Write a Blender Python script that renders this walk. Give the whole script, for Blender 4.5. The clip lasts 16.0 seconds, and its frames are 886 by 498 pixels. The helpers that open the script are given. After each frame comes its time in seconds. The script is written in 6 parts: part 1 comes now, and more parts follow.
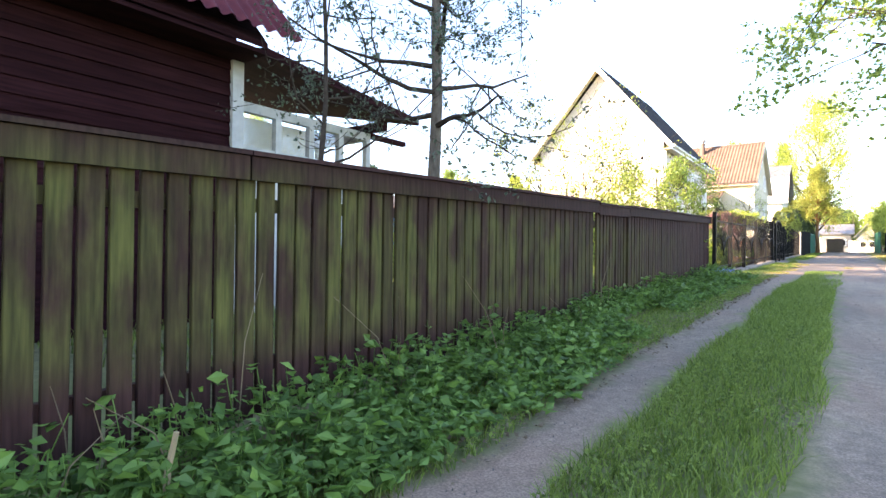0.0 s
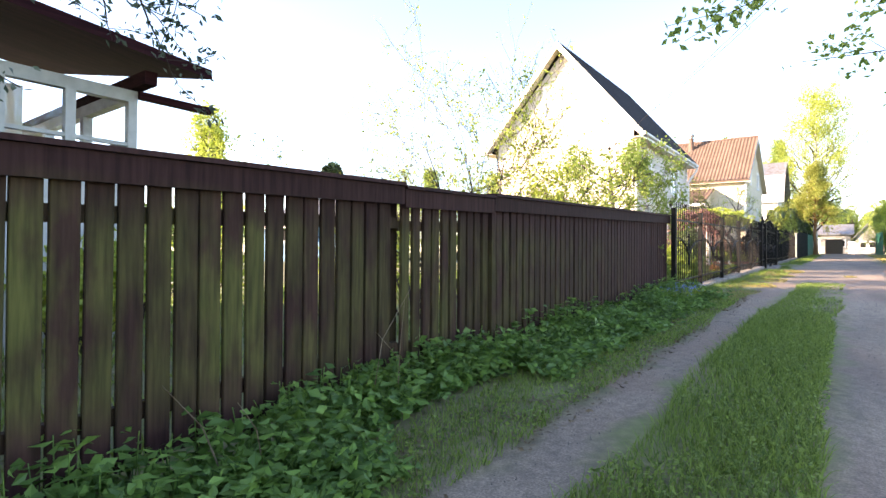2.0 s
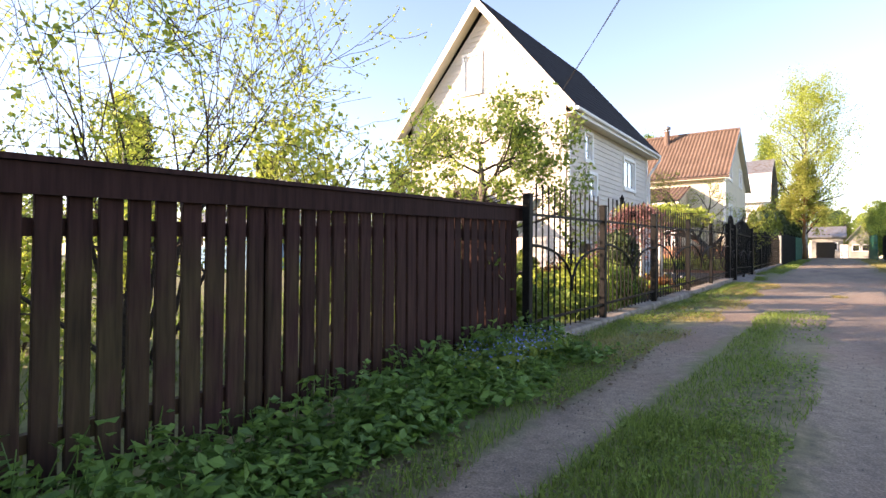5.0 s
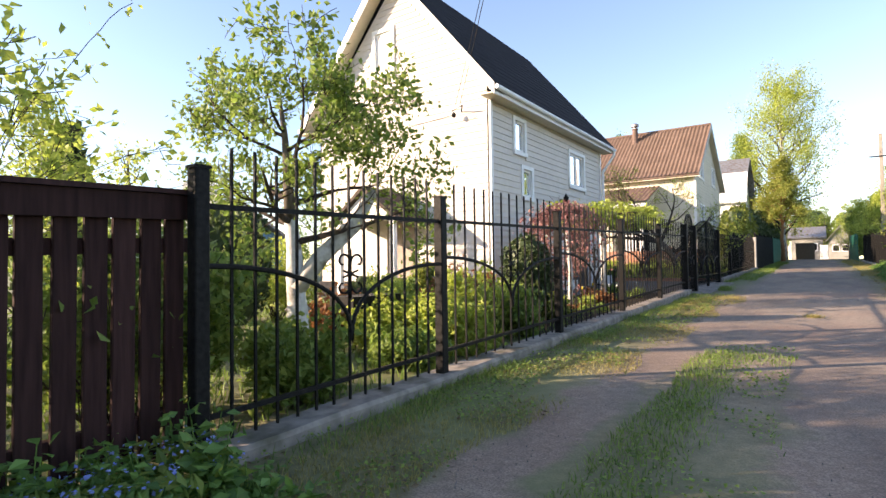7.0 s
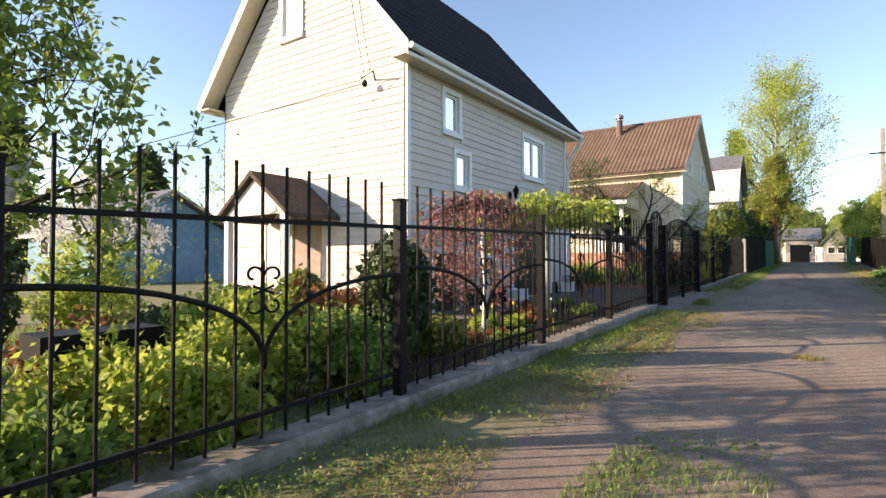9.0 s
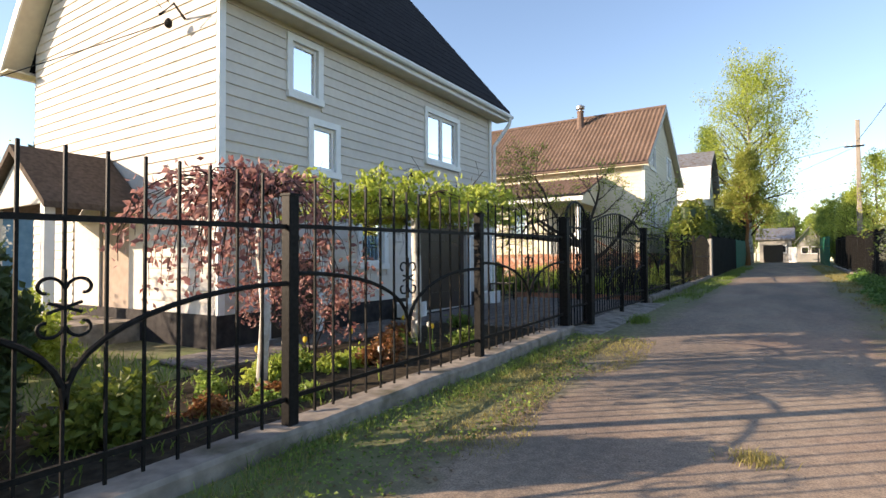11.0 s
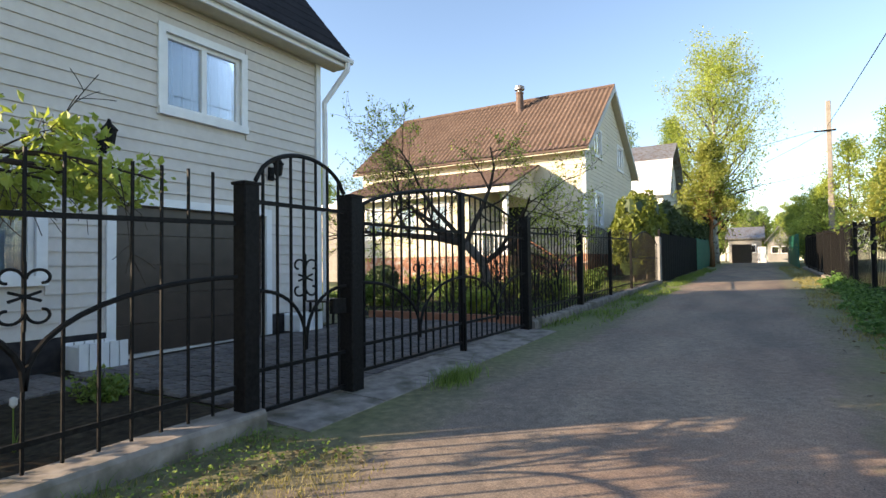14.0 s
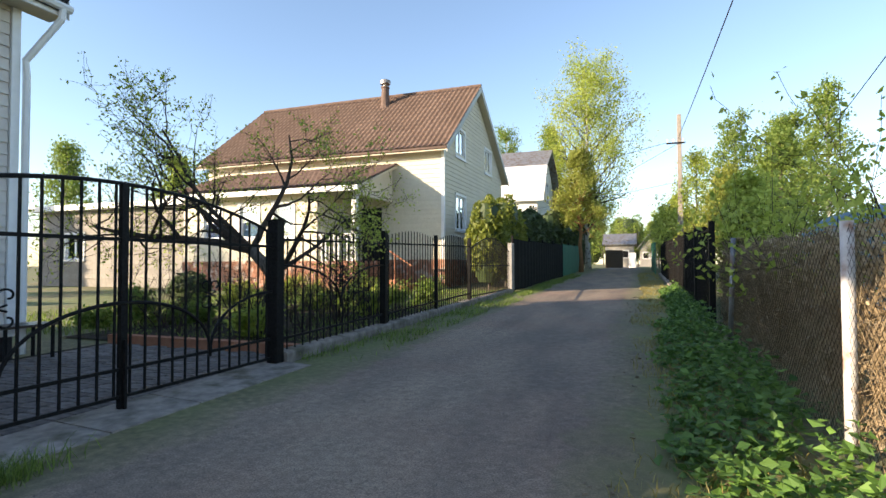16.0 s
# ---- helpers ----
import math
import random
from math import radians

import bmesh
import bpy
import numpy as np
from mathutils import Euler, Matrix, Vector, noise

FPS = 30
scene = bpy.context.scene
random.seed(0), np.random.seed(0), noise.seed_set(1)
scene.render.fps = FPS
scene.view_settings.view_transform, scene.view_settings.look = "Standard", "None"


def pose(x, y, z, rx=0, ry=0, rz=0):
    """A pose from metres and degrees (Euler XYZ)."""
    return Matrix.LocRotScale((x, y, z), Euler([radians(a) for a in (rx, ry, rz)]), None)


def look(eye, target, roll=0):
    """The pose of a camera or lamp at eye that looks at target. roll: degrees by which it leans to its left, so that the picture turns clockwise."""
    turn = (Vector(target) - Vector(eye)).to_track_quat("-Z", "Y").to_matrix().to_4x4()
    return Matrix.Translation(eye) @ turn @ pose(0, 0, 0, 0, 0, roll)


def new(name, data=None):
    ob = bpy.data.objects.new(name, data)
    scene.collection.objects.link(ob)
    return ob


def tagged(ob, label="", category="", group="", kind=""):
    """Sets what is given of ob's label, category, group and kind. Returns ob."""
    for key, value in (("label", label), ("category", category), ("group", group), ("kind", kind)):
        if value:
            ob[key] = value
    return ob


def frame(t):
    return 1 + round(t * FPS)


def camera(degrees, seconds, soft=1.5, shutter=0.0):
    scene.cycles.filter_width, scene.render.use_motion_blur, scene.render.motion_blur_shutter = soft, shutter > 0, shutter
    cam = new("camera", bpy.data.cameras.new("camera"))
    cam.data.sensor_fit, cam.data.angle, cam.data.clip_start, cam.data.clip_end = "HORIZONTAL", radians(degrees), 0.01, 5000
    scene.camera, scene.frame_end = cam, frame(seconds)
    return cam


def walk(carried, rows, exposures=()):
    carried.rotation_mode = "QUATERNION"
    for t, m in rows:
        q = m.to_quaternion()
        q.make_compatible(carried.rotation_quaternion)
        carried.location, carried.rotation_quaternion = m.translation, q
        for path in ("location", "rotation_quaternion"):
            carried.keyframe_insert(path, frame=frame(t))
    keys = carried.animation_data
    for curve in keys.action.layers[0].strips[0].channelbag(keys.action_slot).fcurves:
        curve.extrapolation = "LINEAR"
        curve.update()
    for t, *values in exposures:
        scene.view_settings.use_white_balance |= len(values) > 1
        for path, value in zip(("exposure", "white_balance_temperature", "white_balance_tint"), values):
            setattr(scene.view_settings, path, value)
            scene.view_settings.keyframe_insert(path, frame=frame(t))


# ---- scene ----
cam = camera(79.2, 16.0)
PATH = [
    (0, (-0.637, 2.27, 0.925), (-1.838, 3.869, 0.94), 0.7),
    (0.5, (-0.649, 3.237, 0.985), (-1.847, 4.839, 1.0), 0.8),
    (1, (-0.667, 4.21, 1.032), (-1.868, 5.809, 1.048), 0.7),
    (1.5, (-0.729, 5.149, 1.057), (-1.927, 6.75, 1.077), 0.6),
    (2, (-0.684, 6.057, 1.104), (-1.883, 7.657, 1.127), 0.4),
    (2.5, (-0.687, 6.956, 1.128), (-1.888, 8.556, 1.153), 0.6),
    (3, (-0.695, 7.902, 1.162), (-1.891, 9.505, 1.188), 0.4),
    (3.5, (-0.707, 8.728, 1.182), (-1.903, 10.331, 1.209), 0.5),
    (4, (-0.622, 9.549, 1.245), (-1.81, 11.158, 1.271), 0.5),
    (4.5, (-0.591, 10.326, 1.28), (-1.781, 11.934, 1.308), 0.5),
    (7, (-0.483, 14.391, 1.43), (-1.63, 16.028, 1.491), -0.8),
    (7.5, (-0.463, 15.098, 1.448), (-1.609, 16.736, 1.506), -0.5),
    (8, (-0.479, 15.841, 1.499), (-1.622, 17.481, 1.552), -0.5),
    (8.5, (-0.507, 16.578, 1.55), (-1.653, 18.217, 1.599), -0.2),
    (11, (-0.393, 20.654, 1.684), (-1.475, 22.335, 1.735), -0.3),
    (11.5, (-0.362, 21.514, 1.682), (-1.444, 23.195, 1.736), -0.5),
    (12, (-0.341, 22.354, 1.694), (-1.412, 24.043, 1.747), -0.5),
    (12.5, (-0.338, 23.238, 1.693), (-1.41, 24.926, 1.751), -0.7),
    (13, (-0.24, 23.997, 1.718), (-1.302, 25.691, 1.776), -0.6),
    (13.5, (-0.182, 24.801, 1.748), (-1.232, 26.501, 1.801), -0.5),
    (14, (-0.068, 25.518, 1.748), (-1.087, 27.238, 1.805), -0.7),
    (14.5, (0.084, 26.243, 1.787), (-0.9, 27.983, 1.84), -0.5),
    (15, (0.259, 26.86, 1.826), (-0.644, 28.644, 1.883), -0.7),
    (15.5, (0.588, 27.416, 1.88), (-0.218, 29.246, 1.93), -0.3),
    (16, (0.901, 27.778, 1.898), (0.211, 29.654, 1.957), -0.2),
]
EXPOSURES = [(0.0, 2.75, 7600, 24), (2.0, 2.4, 7600, 25), (3.5, 2.03, 7800, 29), (4.5, 1.85, 7850, 29), (7.0, 1.5, 7450, 23), (8.5, 1.12, 7350, 20), (11.0, 1.15, 7350, 18), (14.0, 1.35, 7450, 16), (16.0, 1.25, 7250, 15)]
walk(cam, [(t, look(eye, target, roll)) for t, eye, target, roll in PATH], EXPOSURES)


def gz(y):
    """Height of the ground: a rise along the lane, steeper before y = 16."""
    y = max(-30.0, min(70.0, y))
    return 0.1 + 0.02 * y - 0.017 * max(0.0, 16.0 - y)


# ---- light ----
world = bpy.data.worlds.new("sky")
scene.world = world
world.use_nodes = True
wn = world.node_tree
sky = wn.nodes.new("ShaderNodeTexSky")
sky.sky_type = "NISHITA"
sky.sun_disc = False
sky.sun_elevation = radians(17)
sky.sun_rotation = radians(230.5)
sky.air_density, sky.dust_density, sky.ozone_density = 1.0, 0.4, 2.6
wn.nodes["Background"].inputs["Strength"].default_value = 0.15
wn.links.new(sky.outputs[0], wn.nodes["Background"].inputs["Color"])
sun_data = bpy.data.lights.new("sun", "SUN")
sun_data.energy, sun_data.angle, sun_data.color = 5.0, radians(0.5), (1.0, 0.87, 0.68)
sun = new("sun", sun_data)
sun.matrix_world = look((-77, -63.5, 30.5), (0, 0, 0))

# ---- materials ----


def node_mat(name):
    m = bpy.data.materials.new(name)
    m.use_nodes = True
    return m, m.node_tree, m.node_tree.nodes["Principled BSDF"]


def add_noise(nt, scale, detail=5, coord="Object", stretch=(1, 1, 1)):
    tc = nt.nodes.new("ShaderNodeTexCoord")
    mp = nt.nodes.new("ShaderNodeMapping")
    mp.inputs["Scale"].default_value = stretch
    nz = nt.nodes.new("ShaderNodeTexNoise")
    nz.inputs["Scale"].default_value = scale
    nz.inputs["Detail"].default_value = detail
    nt.links.new(tc.outputs[coord], mp.inputs[0])
    nt.links.new(mp.outputs[0], nz.inputs["Vector"])
    return nz


def ramp(nt, src, stops):
    r = nt.nodes.new("ShaderNodeValToRGB")
    els = r.color_ramp.elements
    while len(els) < len(stops):
        els.new(0.5)
    for e, (p, c) in zip(els, stops):
        e.position, e.color = p, (*c, 1)
    nt.links.new(src, r.inputs[0])
    return r


def mix(nt, fac, a, b, mode="MIX"):
    n = nt.nodes.new("ShaderNodeMix")
    n.data_type, n.blend_type = "RGBA", mode
    for s, v in ((n.inputs[0], fac), (n.inputs[6], a), (n.inputs[7], b)):
        if isinstance(v, (int, float)):
            s.default_value = v
        elif isinstance(v, tuple):
            s.default_value = (*v, 1)
        else:
            nt.links.new(v, s)
    return n.outputs[2]


def bump(nt, bsdf, height, strength, dist=0.01):
    b = nt.nodes.new("ShaderNodeBump")
    b.inputs["Strength"].default_value, b.inputs["Distance"].default_value = strength, dist
    nt.links.new(height, b.inputs["Height"])
    nt.links.new(b.outputs[0], bsdf.inputs["Normal"])


def surface(name, c1, c2, scale=6, rough=0.7, strength=0.3, metal=0.0, stretch=(1, 1, 1), vary=0.15, dirt=None):
    """Two-scale procedural surface: grain, broad stains, slight piece to piece change."""
    m, nt, bs = node_mat(name)
    fine = add_noise(nt, scale, 6, "Object", stretch)
    broad = add_noise(nt, scale * 0.12, 3, "Object", stretch)
    col = ramp(nt, fine.outputs["Fac"], [(0.3, c1), (0.7, c2)]).outputs[0]
    shade = ramp(nt, broad.outputs["Fac"], [(0.3, (1 - vary,) * 3), (0.7, (1 + vary * 0.3,) * 3)]).outputs[0]
    col = mix(nt, 1.0, col, shade, "MULTIPLY")
    oi = nt.nodes.new("ShaderNodeObjectInfo")
    rv = ramp(nt, oi.outputs["Random"], [(0, (1 - vary * 0.8,) * 3), (1, (1, 1, 1))]).outputs[0]
    col = mix(nt, 1.0, col, rv, "MULTIPLY")
    if dirt:
        d = add_noise(nt, scale * 0.4, 8, "Object", stretch)
        f = ramp(nt, d.outputs["Fac"], [(0.5, (0, 0, 0)), (0.68, (1, 1, 1))]).outputs[0]
        col = mix(nt, f, col, dirt)
    nt.links.new(col, bs.inputs["Base Color"])
    bs.inputs["Roughness"].default_value, bs.inputs["Metallic"].default_value = rough, metal
    bs.inputs["Specular IOR Level"].default_value = 0.5 if rough < 0.5 else 0.08
    bump(nt, bs, fine.outputs["Fac"], strength)
    return m


def leafy(name, c1, c2, trans=0.35):
    """Leaves: each leaf its own tint, light passing through."""
    m, nt, bs = node_mat(name)
    ge = nt.nodes.new("ShaderNodeNewGeometry")
    col = ramp(nt, ge.outputs["Random Per Island"], [(0, c1), (1, c2)]).outputs[0]
    nt.links.new(col, bs.inputs["Base Color"])
    bs.inputs["Roughness"].default_value = 0.55
    tr = nt.nodes.new("ShaderNodeBsdfTranslucent")
    nt.links.new(col, tr.inputs["Color"])
    ms = nt.nodes.new("ShaderNodeMixShader")
    ms.inputs[0].default_value = trans
    nt.links.new(bs.outputs[0], ms.inputs[1])
    nt.links.new(tr.outputs[0], ms.inputs[2])
    nt.links.new(ms.outputs[0], nt.nodes["Material Output"].inputs[0])
    return m


def ground_material():
    """Soil and thin turf; gravel tracks run along the lane, wide from y = 19 on."""
    m, nt, bs = node_mat("ground")
    n1 = add_noise(nt, 0.55, 6)
    n2 = add_noise(nt, 14, 8)
    n3 = add_noise(nt, 90, 4)
    n4 = add_noise(nt, 2.2, 5)
    sep = nt.nodes.new("ShaderNodeSeparateXYZ")
    tc = nt.nodes.new("ShaderNodeTexCoord")
    nt.links.new(tc.outputs["Object"], sep.inputs[0])

    def calc(op, a, b=0.0, c=0.0):
        n = nt.nodes.new("ShaderNodeMath")
        n.operation = op
        for s, v in zip(n.inputs, (a, b, c)):
            if isinstance(v, (int, float)):
                s.default_value = v
            else:
                nt.links.new(v, s)
        return n.outputs[0]

    def band(x, lo, hi, soft):
        up = nt.nodes.new("ShaderNodeMapRange")
        up.inputs["From Min"].default_value, up.inputs["From Max"].default_value = lo - soft, lo + soft
        nt.links.new(x, up.inputs["Value"])
        dn = nt.nodes.new("ShaderNodeMapRange")
        dn.inputs["From Min"].default_value, dn.inputs["From Max"].default_value = hi + soft, hi - soft
        nt.links.new(x, dn.inputs["Value"])
        return calc("MULTIPLY", up.outputs[0], dn.outputs[0])

    xx = calc("ADD", sep.outputs[0], calc("MULTIPLY", calc("SUBTRACT", n4.outputs["Fac"], 0.5), 0.7))
    y = sep.outputs[1]
    track_l = band(xx, -2.05, -1.6, 0.1)
    track_r = band(xx, -0.72, 0.55, 0.12)
    tracks = calc("MAXIMUM", track_l, track_r)
    full = calc("MULTIPLY", band(xx, -2.1, 0.72, 0.4), band(calc("ADD", y, calc("MULTIPLY", n1.outputs["Fac"], 6)), 21, 300, 2.0))
    road = calc("MAXIMUM", tracks, full)
    gravel = ramp(nt, n2.outputs["Fac"], [(0.25, (0.215, 0.165, 0.125)), (0.75, (0.36, 0.285, 0.215))]).outputs[0]
    red = mix(nt, ramp(nt, n1.outputs["Fac"], [(0.45, (0, 0, 0)), (0.7, (0.6, 0.6, 0.6))]).outputs[0], gravel, (0.30, 0.18, 0.13))
    stone = ramp(nt, n3.outputs["Fac"], [(0.35, (0.6, 0.6, 0.6)), (0.75, (1.25, 1.22, 1.2))]).outputs[0]
    gravel = mix(nt, 1.0, red, stone, "MULTIPLY")
    worn = ramp(nt, add_noise(nt, 0.9, 6, "Object", (1.6, 0.45, 1)).outputs["Fac"], [(0.35, (0.72, 0.72, 0.74)), (0.65, (1.15, 1.12, 1.08))]).outputs[0]
    gravel = mix(nt, 1.0, gravel, worn, "MULTIPLY")
    soil = ramp(nt, n2.outputs["Fac"], [(0.3, (0.10, 0.085, 0.05)), (0.5, (0.16, 0.14, 0.07)), (0.75, (0.28, 0.22, 0.13))]).outputs[0]
    turf = ramp(nt, n4.outputs["Fac"], [(0.3, (0.09, 0.13, 0.035)), (0.7, (0.16, 0.20, 0.06))]).outputs[0]
    soil = mix(nt, ramp(nt, n1.outputs["Fac"], [(0.38, (0.1, 0.1, 0.1)), (0.62, (0.75, 0.75, 0.75))]).outputs[0], soil, turf)
    nt.links.new(mix(nt, road, soil, gravel), bs.inputs["Base Color"])
    bs.inputs["Roughness"].default_value = 0.95
    h = calc("ADD", calc("MULTIPLY", n2.outputs["Fac"], 1.2), calc("MULTIPLY", n3.outputs["Fac"], 0.5))
    bump(nt, bs, h, 0.35, 0.012)
    return m


def fence_material():
    """Dark red-brown paint, worn, with green algae over the middle of the boards."""
    m, nt, bs = node_mat("fence_paint")
    grain = add_noise(nt, 5, 6, "Object", (8, 8, 0.6))
    blot = add_noise(nt, 3.0, 6, "Object", (1.6, 1.6, 0.7))
    oi = nt.nodes.new("ShaderNodeObjectInfo")
    ge = nt.nodes.new("ShaderNodeNewGeometry")
    sep = nt.nodes.new("ShaderNodeSeparateXYZ")
    nt.links.new(ge.outputs["Position"], sep.inputs[0])

    def span(sock, pts):
        mr = nt.nodes.new("ShaderNodeMapRange")
        mr.inputs["From Min"].default_value, mr.inputs["From Max"].default_value = pts[0], pts[-1]
        nt.links.new(sock, mr.inputs["Value"])
        return mr.outputs[0]

    def mul(a, b):
        n = nt.nodes.new("ShaderNodeMath")
        n.operation = "MULTIPLY"
        for s, v in zip(n.inputs, (a, b)):
            if isinstance(v, (int, float)):
                s.default_value = v
            else:
                nt.links.new(v, s)
        return n.outputs[0]

    paint = ramp(nt, grain.outputs["Fac"], [(0.3, (0.028, 0.0125, 0.0115)), (0.7, (0.06, 0.027, 0.0245))]).outputs[0]
    paint = mix(nt, 1.0, paint, ramp(nt, oi.outputs["Random"], [(0, (0.75,) * 3), (1, (1.1,) * 3)]).outputs[0], "MULTIPLY")
    zone = mul(mul(span(sep.outputs[2], (0.28, 0.55)), span(sep.outputs[2], (1.45, 1.2))), span(sep.outputs[1], (14.5, 7.0)))
    patch = ramp(nt, blot.outputs["Fac"], [(0.36, (0.08,) * 3), (0.58, (1, 1, 1))]).outputs[0]
    per = ramp(nt, oi.outputs["Random"], [(0, (0.5,) * 3), (0.6, (1, 1, 1))]).outputs[0]
    moss = ramp(nt, grain.outputs["Fac"], [(0.3, (0.05, 0.054, 0.018)), (0.7, (0.125, 0.128, 0.036))]).outputs[0]
    fac = mul(mul(zone, mix(nt, 1.0, patch, per, "MULTIPLY")), 0.9)
    nt.links.new(mix(nt, fac, paint, moss), bs.inputs["Base Color"])
    bs.inputs["Roughness"].default_value = 0.8
    bs.inputs["Specular IOR Level"].default_value = 0.15
    bump(nt, bs, grain.outputs["Fac"], 0.5, 0.006)
    return m


def glass_material():
    m, nt, bs = node_mat("window_glass")
    bs.inputs["Base Color"].default_value = (0.9, 0.95, 1, 1)
    bs.inputs["Roughness"].default_value = 0.02
    bs.inputs["Transmission Weight"].default_value = 1.0
    bs.inputs["IOR"].default_value = 1.5
    return m


M_GROUND = ground_material()
M_FENCE = fence_material()
M_GLASS = glass_material()
M_IRON = surface("black_iron", (0.01, 0.0095, 0.0095), (0.022, 0.021, 0.0205), 40, 0.5, 0.15, 0.1)
M_KERB = surface("concrete", (0.22, 0.19, 0.165), (0.40, 0.35, 0.30), 9, 0.9, 0.7, dirt=(0.12, 0.11, 0.08))
M_SIDING = surface("cream_siding", (0.62, 0.57, 0.52), (0.68, 0.63, 0.575), 12, 0.55, 0.08, vary=0.06)
M_SIDING2 = surface("yellow_cream_siding", (0.66, 0.60, 0.47), (0.72, 0.66, 0.53), 12, 0.55, 0.08, vary=0.06)
M_WHITE = surface("white_trim", (0.76, 0.76, 0.75), (0.84, 0.84, 0.83), 8, 0.45, 0.05, vary=0.05)
M_SOFFIT = surface("cream_soffit", (0.62, 0.56, 0.44), (0.7, 0.64, 0.5), 8, 0.6, 0.05, vary=0.05)
M_SHINGLE = surface("dark_shingles", (0.018, 0.017, 0.02), (0.045, 0.042, 0.046), 22, 0.85, 0.6, vary=0.3)
M_REDTILE = surface("red_brown_tiles", (0.14, 0.096, 0.078), (0.2, 0.14, 0.115), 10, 0.6, 0.3, vary=0.25, dirt=(0.13, 0.085, 0.068))
M_PORCH = surface("brown_felt", (0.07, 0.055, 0.045), (0.12, 0.095, 0.08), 18, 0.9, 0.4)
M_PLINTH = surface("dark_plinth", (0.03, 0.028, 0.03), (0.06, 0.055, 0.055), 10, 0.8, 0.5)
M_BRICK = surface("plinth_brick", (0.36, 0.16, 0.10), (0.46, 0.24, 0.16), 14, 0.85, 0.5, dirt=(0.5, 0.42, 0.36))
M_GARAGE = surface("dark_brown_door", (0.045, 0.03, 0.022), (0.065, 0.045, 0.034), 6, 0.35, 0.05)
# Near-black colour that stands for the shade inside rooms and openings.
M_ROOM_SHADE = surface("room_shade", (0.02, 0.02, 0.02), (0.03, 0.03, 0.03), 4, 0.9, 0.0)
# Curtain cloth whose blue stands in for sky reflected in the panes.
M_CURTAIN_REFLECT = surface("curtain_sky_reflection", (0.15, 0.24, 0.32), (0.24, 0.33, 0.4), 7, 0.9, 0.1, stretch=(4, 4, 0.2))
M_BROWN = surface("brown_wood", (0.022, 0.007, 0.009), (0.045, 0.015, 0.017), 8, 1.0, 0.4, stretch=(1, 0.3, 6), vary=0.3)
M_REDTIN = surface("dark_red_tin", (0.12, 0.022, 0.03), (0.17, 0.035, 0.042), 8, 0.5, 0.1)
M_OLDWHITE = surface("old_white_paint", (0.5, 0.52, 0.5), (0.66, 0.67, 0.64), 10, 0.6, 0.2)
M_BARK = surface("grey_bark", (0.10, 0.085, 0.07), (0.2, 0.17, 0.14), 30, 0.9, 0.8, stretch=(1, 1, 0.3))
M_TWIG = surface("twig_bark", (0.045, 0.036, 0.03), (0.085, 0.068, 0.056), 30, 0.9, 0.5)
M_LIME = surface("limewashed_bark", (0.55, 0.53, 0.5), (0.75, 0.73, 0.7), 18, 0.9, 0.6, dirt=(0.25, 0.22, 0.19))
M_BIRCH = surface("birch_bark", (0.5, 0.47, 0.42), (0.7, 0.67, 0.62), 10, 0.8, 0.4, dirt=(0.08, 0.07, 0.06))
M_PINEBARK = surface("pine_bark", (0.25, 0.12, 0.06), (0.38, 0.2, 0.1), 14, 0.9, 0.6)
M_PAVER = surface("grey_pavers", (0.17, 0.15, 0.14), (0.30, 0.27, 0.25), 20, 0.9, 0.4, vary=0.35)
M_STEEL = surface("grey_steel", (0.25, 0.25, 0.26), (0.38, 0.38, 0.38), 12, 0.5, 0.2, 0.6, dirt=(0.2, 0.12, 0.07))
M_RUSTWHITE = surface("rusty_white_paint", (0.6, 0.57, 0.54), (0.74, 0.72, 0.69), 14, 0.7, 0.5, dirt=(0.28, 0.13, 0.07))
M_STONE = surface("grey_stone", (0.25, 0.24, 0.22), (0.42, 0.4, 0.37), 16, 0.9, 0.6)
M_POLE = surface("pole_concrete", (0.24, 0.21, 0.18), (0.36, 0.32, 0.28), 12, 0.9, 0.4)
M_GREENFENCE = surface("green_tin", (0.02, 0.13, 0.09), (0.03, 0.19, 0.13), 6, 0.5, 0.1)
M_DARKTIN = surface("dark_tin", (0.010, 0.012, 0.011), (0.02, 0.022, 0.02), 6, 1.0, 0.1)
M_BLUE = surface("blue_plastic", (0.12, 0.25, 0.36), (0.18, 0.33, 0.45), 5, 0.5, 0.05)
M_TERRA = surface("terracotta", (0.35, 0.15, 0.09), (0.45, 0.21, 0.13), 12, 0.8, 0.3)
M_SOIL = surface("bed_soil", (0.03, 0.024, 0.018), (0.075, 0.06, 0.042), 16, 1.0, 1.0)
L_WEED = leafy("weed_leaves", (0.055, 0.13, 0.028), (0.165, 0.31, 0.06), 0.35)
L_GRASS = leafy("grass_blades", (0.07, 0.13, 0.02), (0.26, 0.36, 0.07), 0.4)
L_DRYGRASS = leafy("dry_grass", (0.22, 0.19, 0.055), (0.4, 0.34, 0.12), 0.4)
L_SPRING = leafy("spring_leaves", (0.28, 0.36, 0.05), (0.48, 0.54, 0.11), 0.5)
L_GREEN = leafy("green_leaves", (0.13, 0.22, 0.04), (0.28, 0.36, 0.08), 0.5)
# Own colour of dark conifers; also paints shade inside shrubs and along the hedge.
L_DARKGREEN = leafy("dark_needles_and_shade", (0.035, 0.06, 0.022), (0.085, 0.125, 0.04), 0.3)
L_THUJA = leafy("thuja_scales", (0.12, 0.16, 0.025), (0.27, 0.3, 0.05), 0.4)
L_PINE = leafy("pine_needles", (0.2, 0.24, 0.04), (0.36, 0.38, 0.08), 0.45)
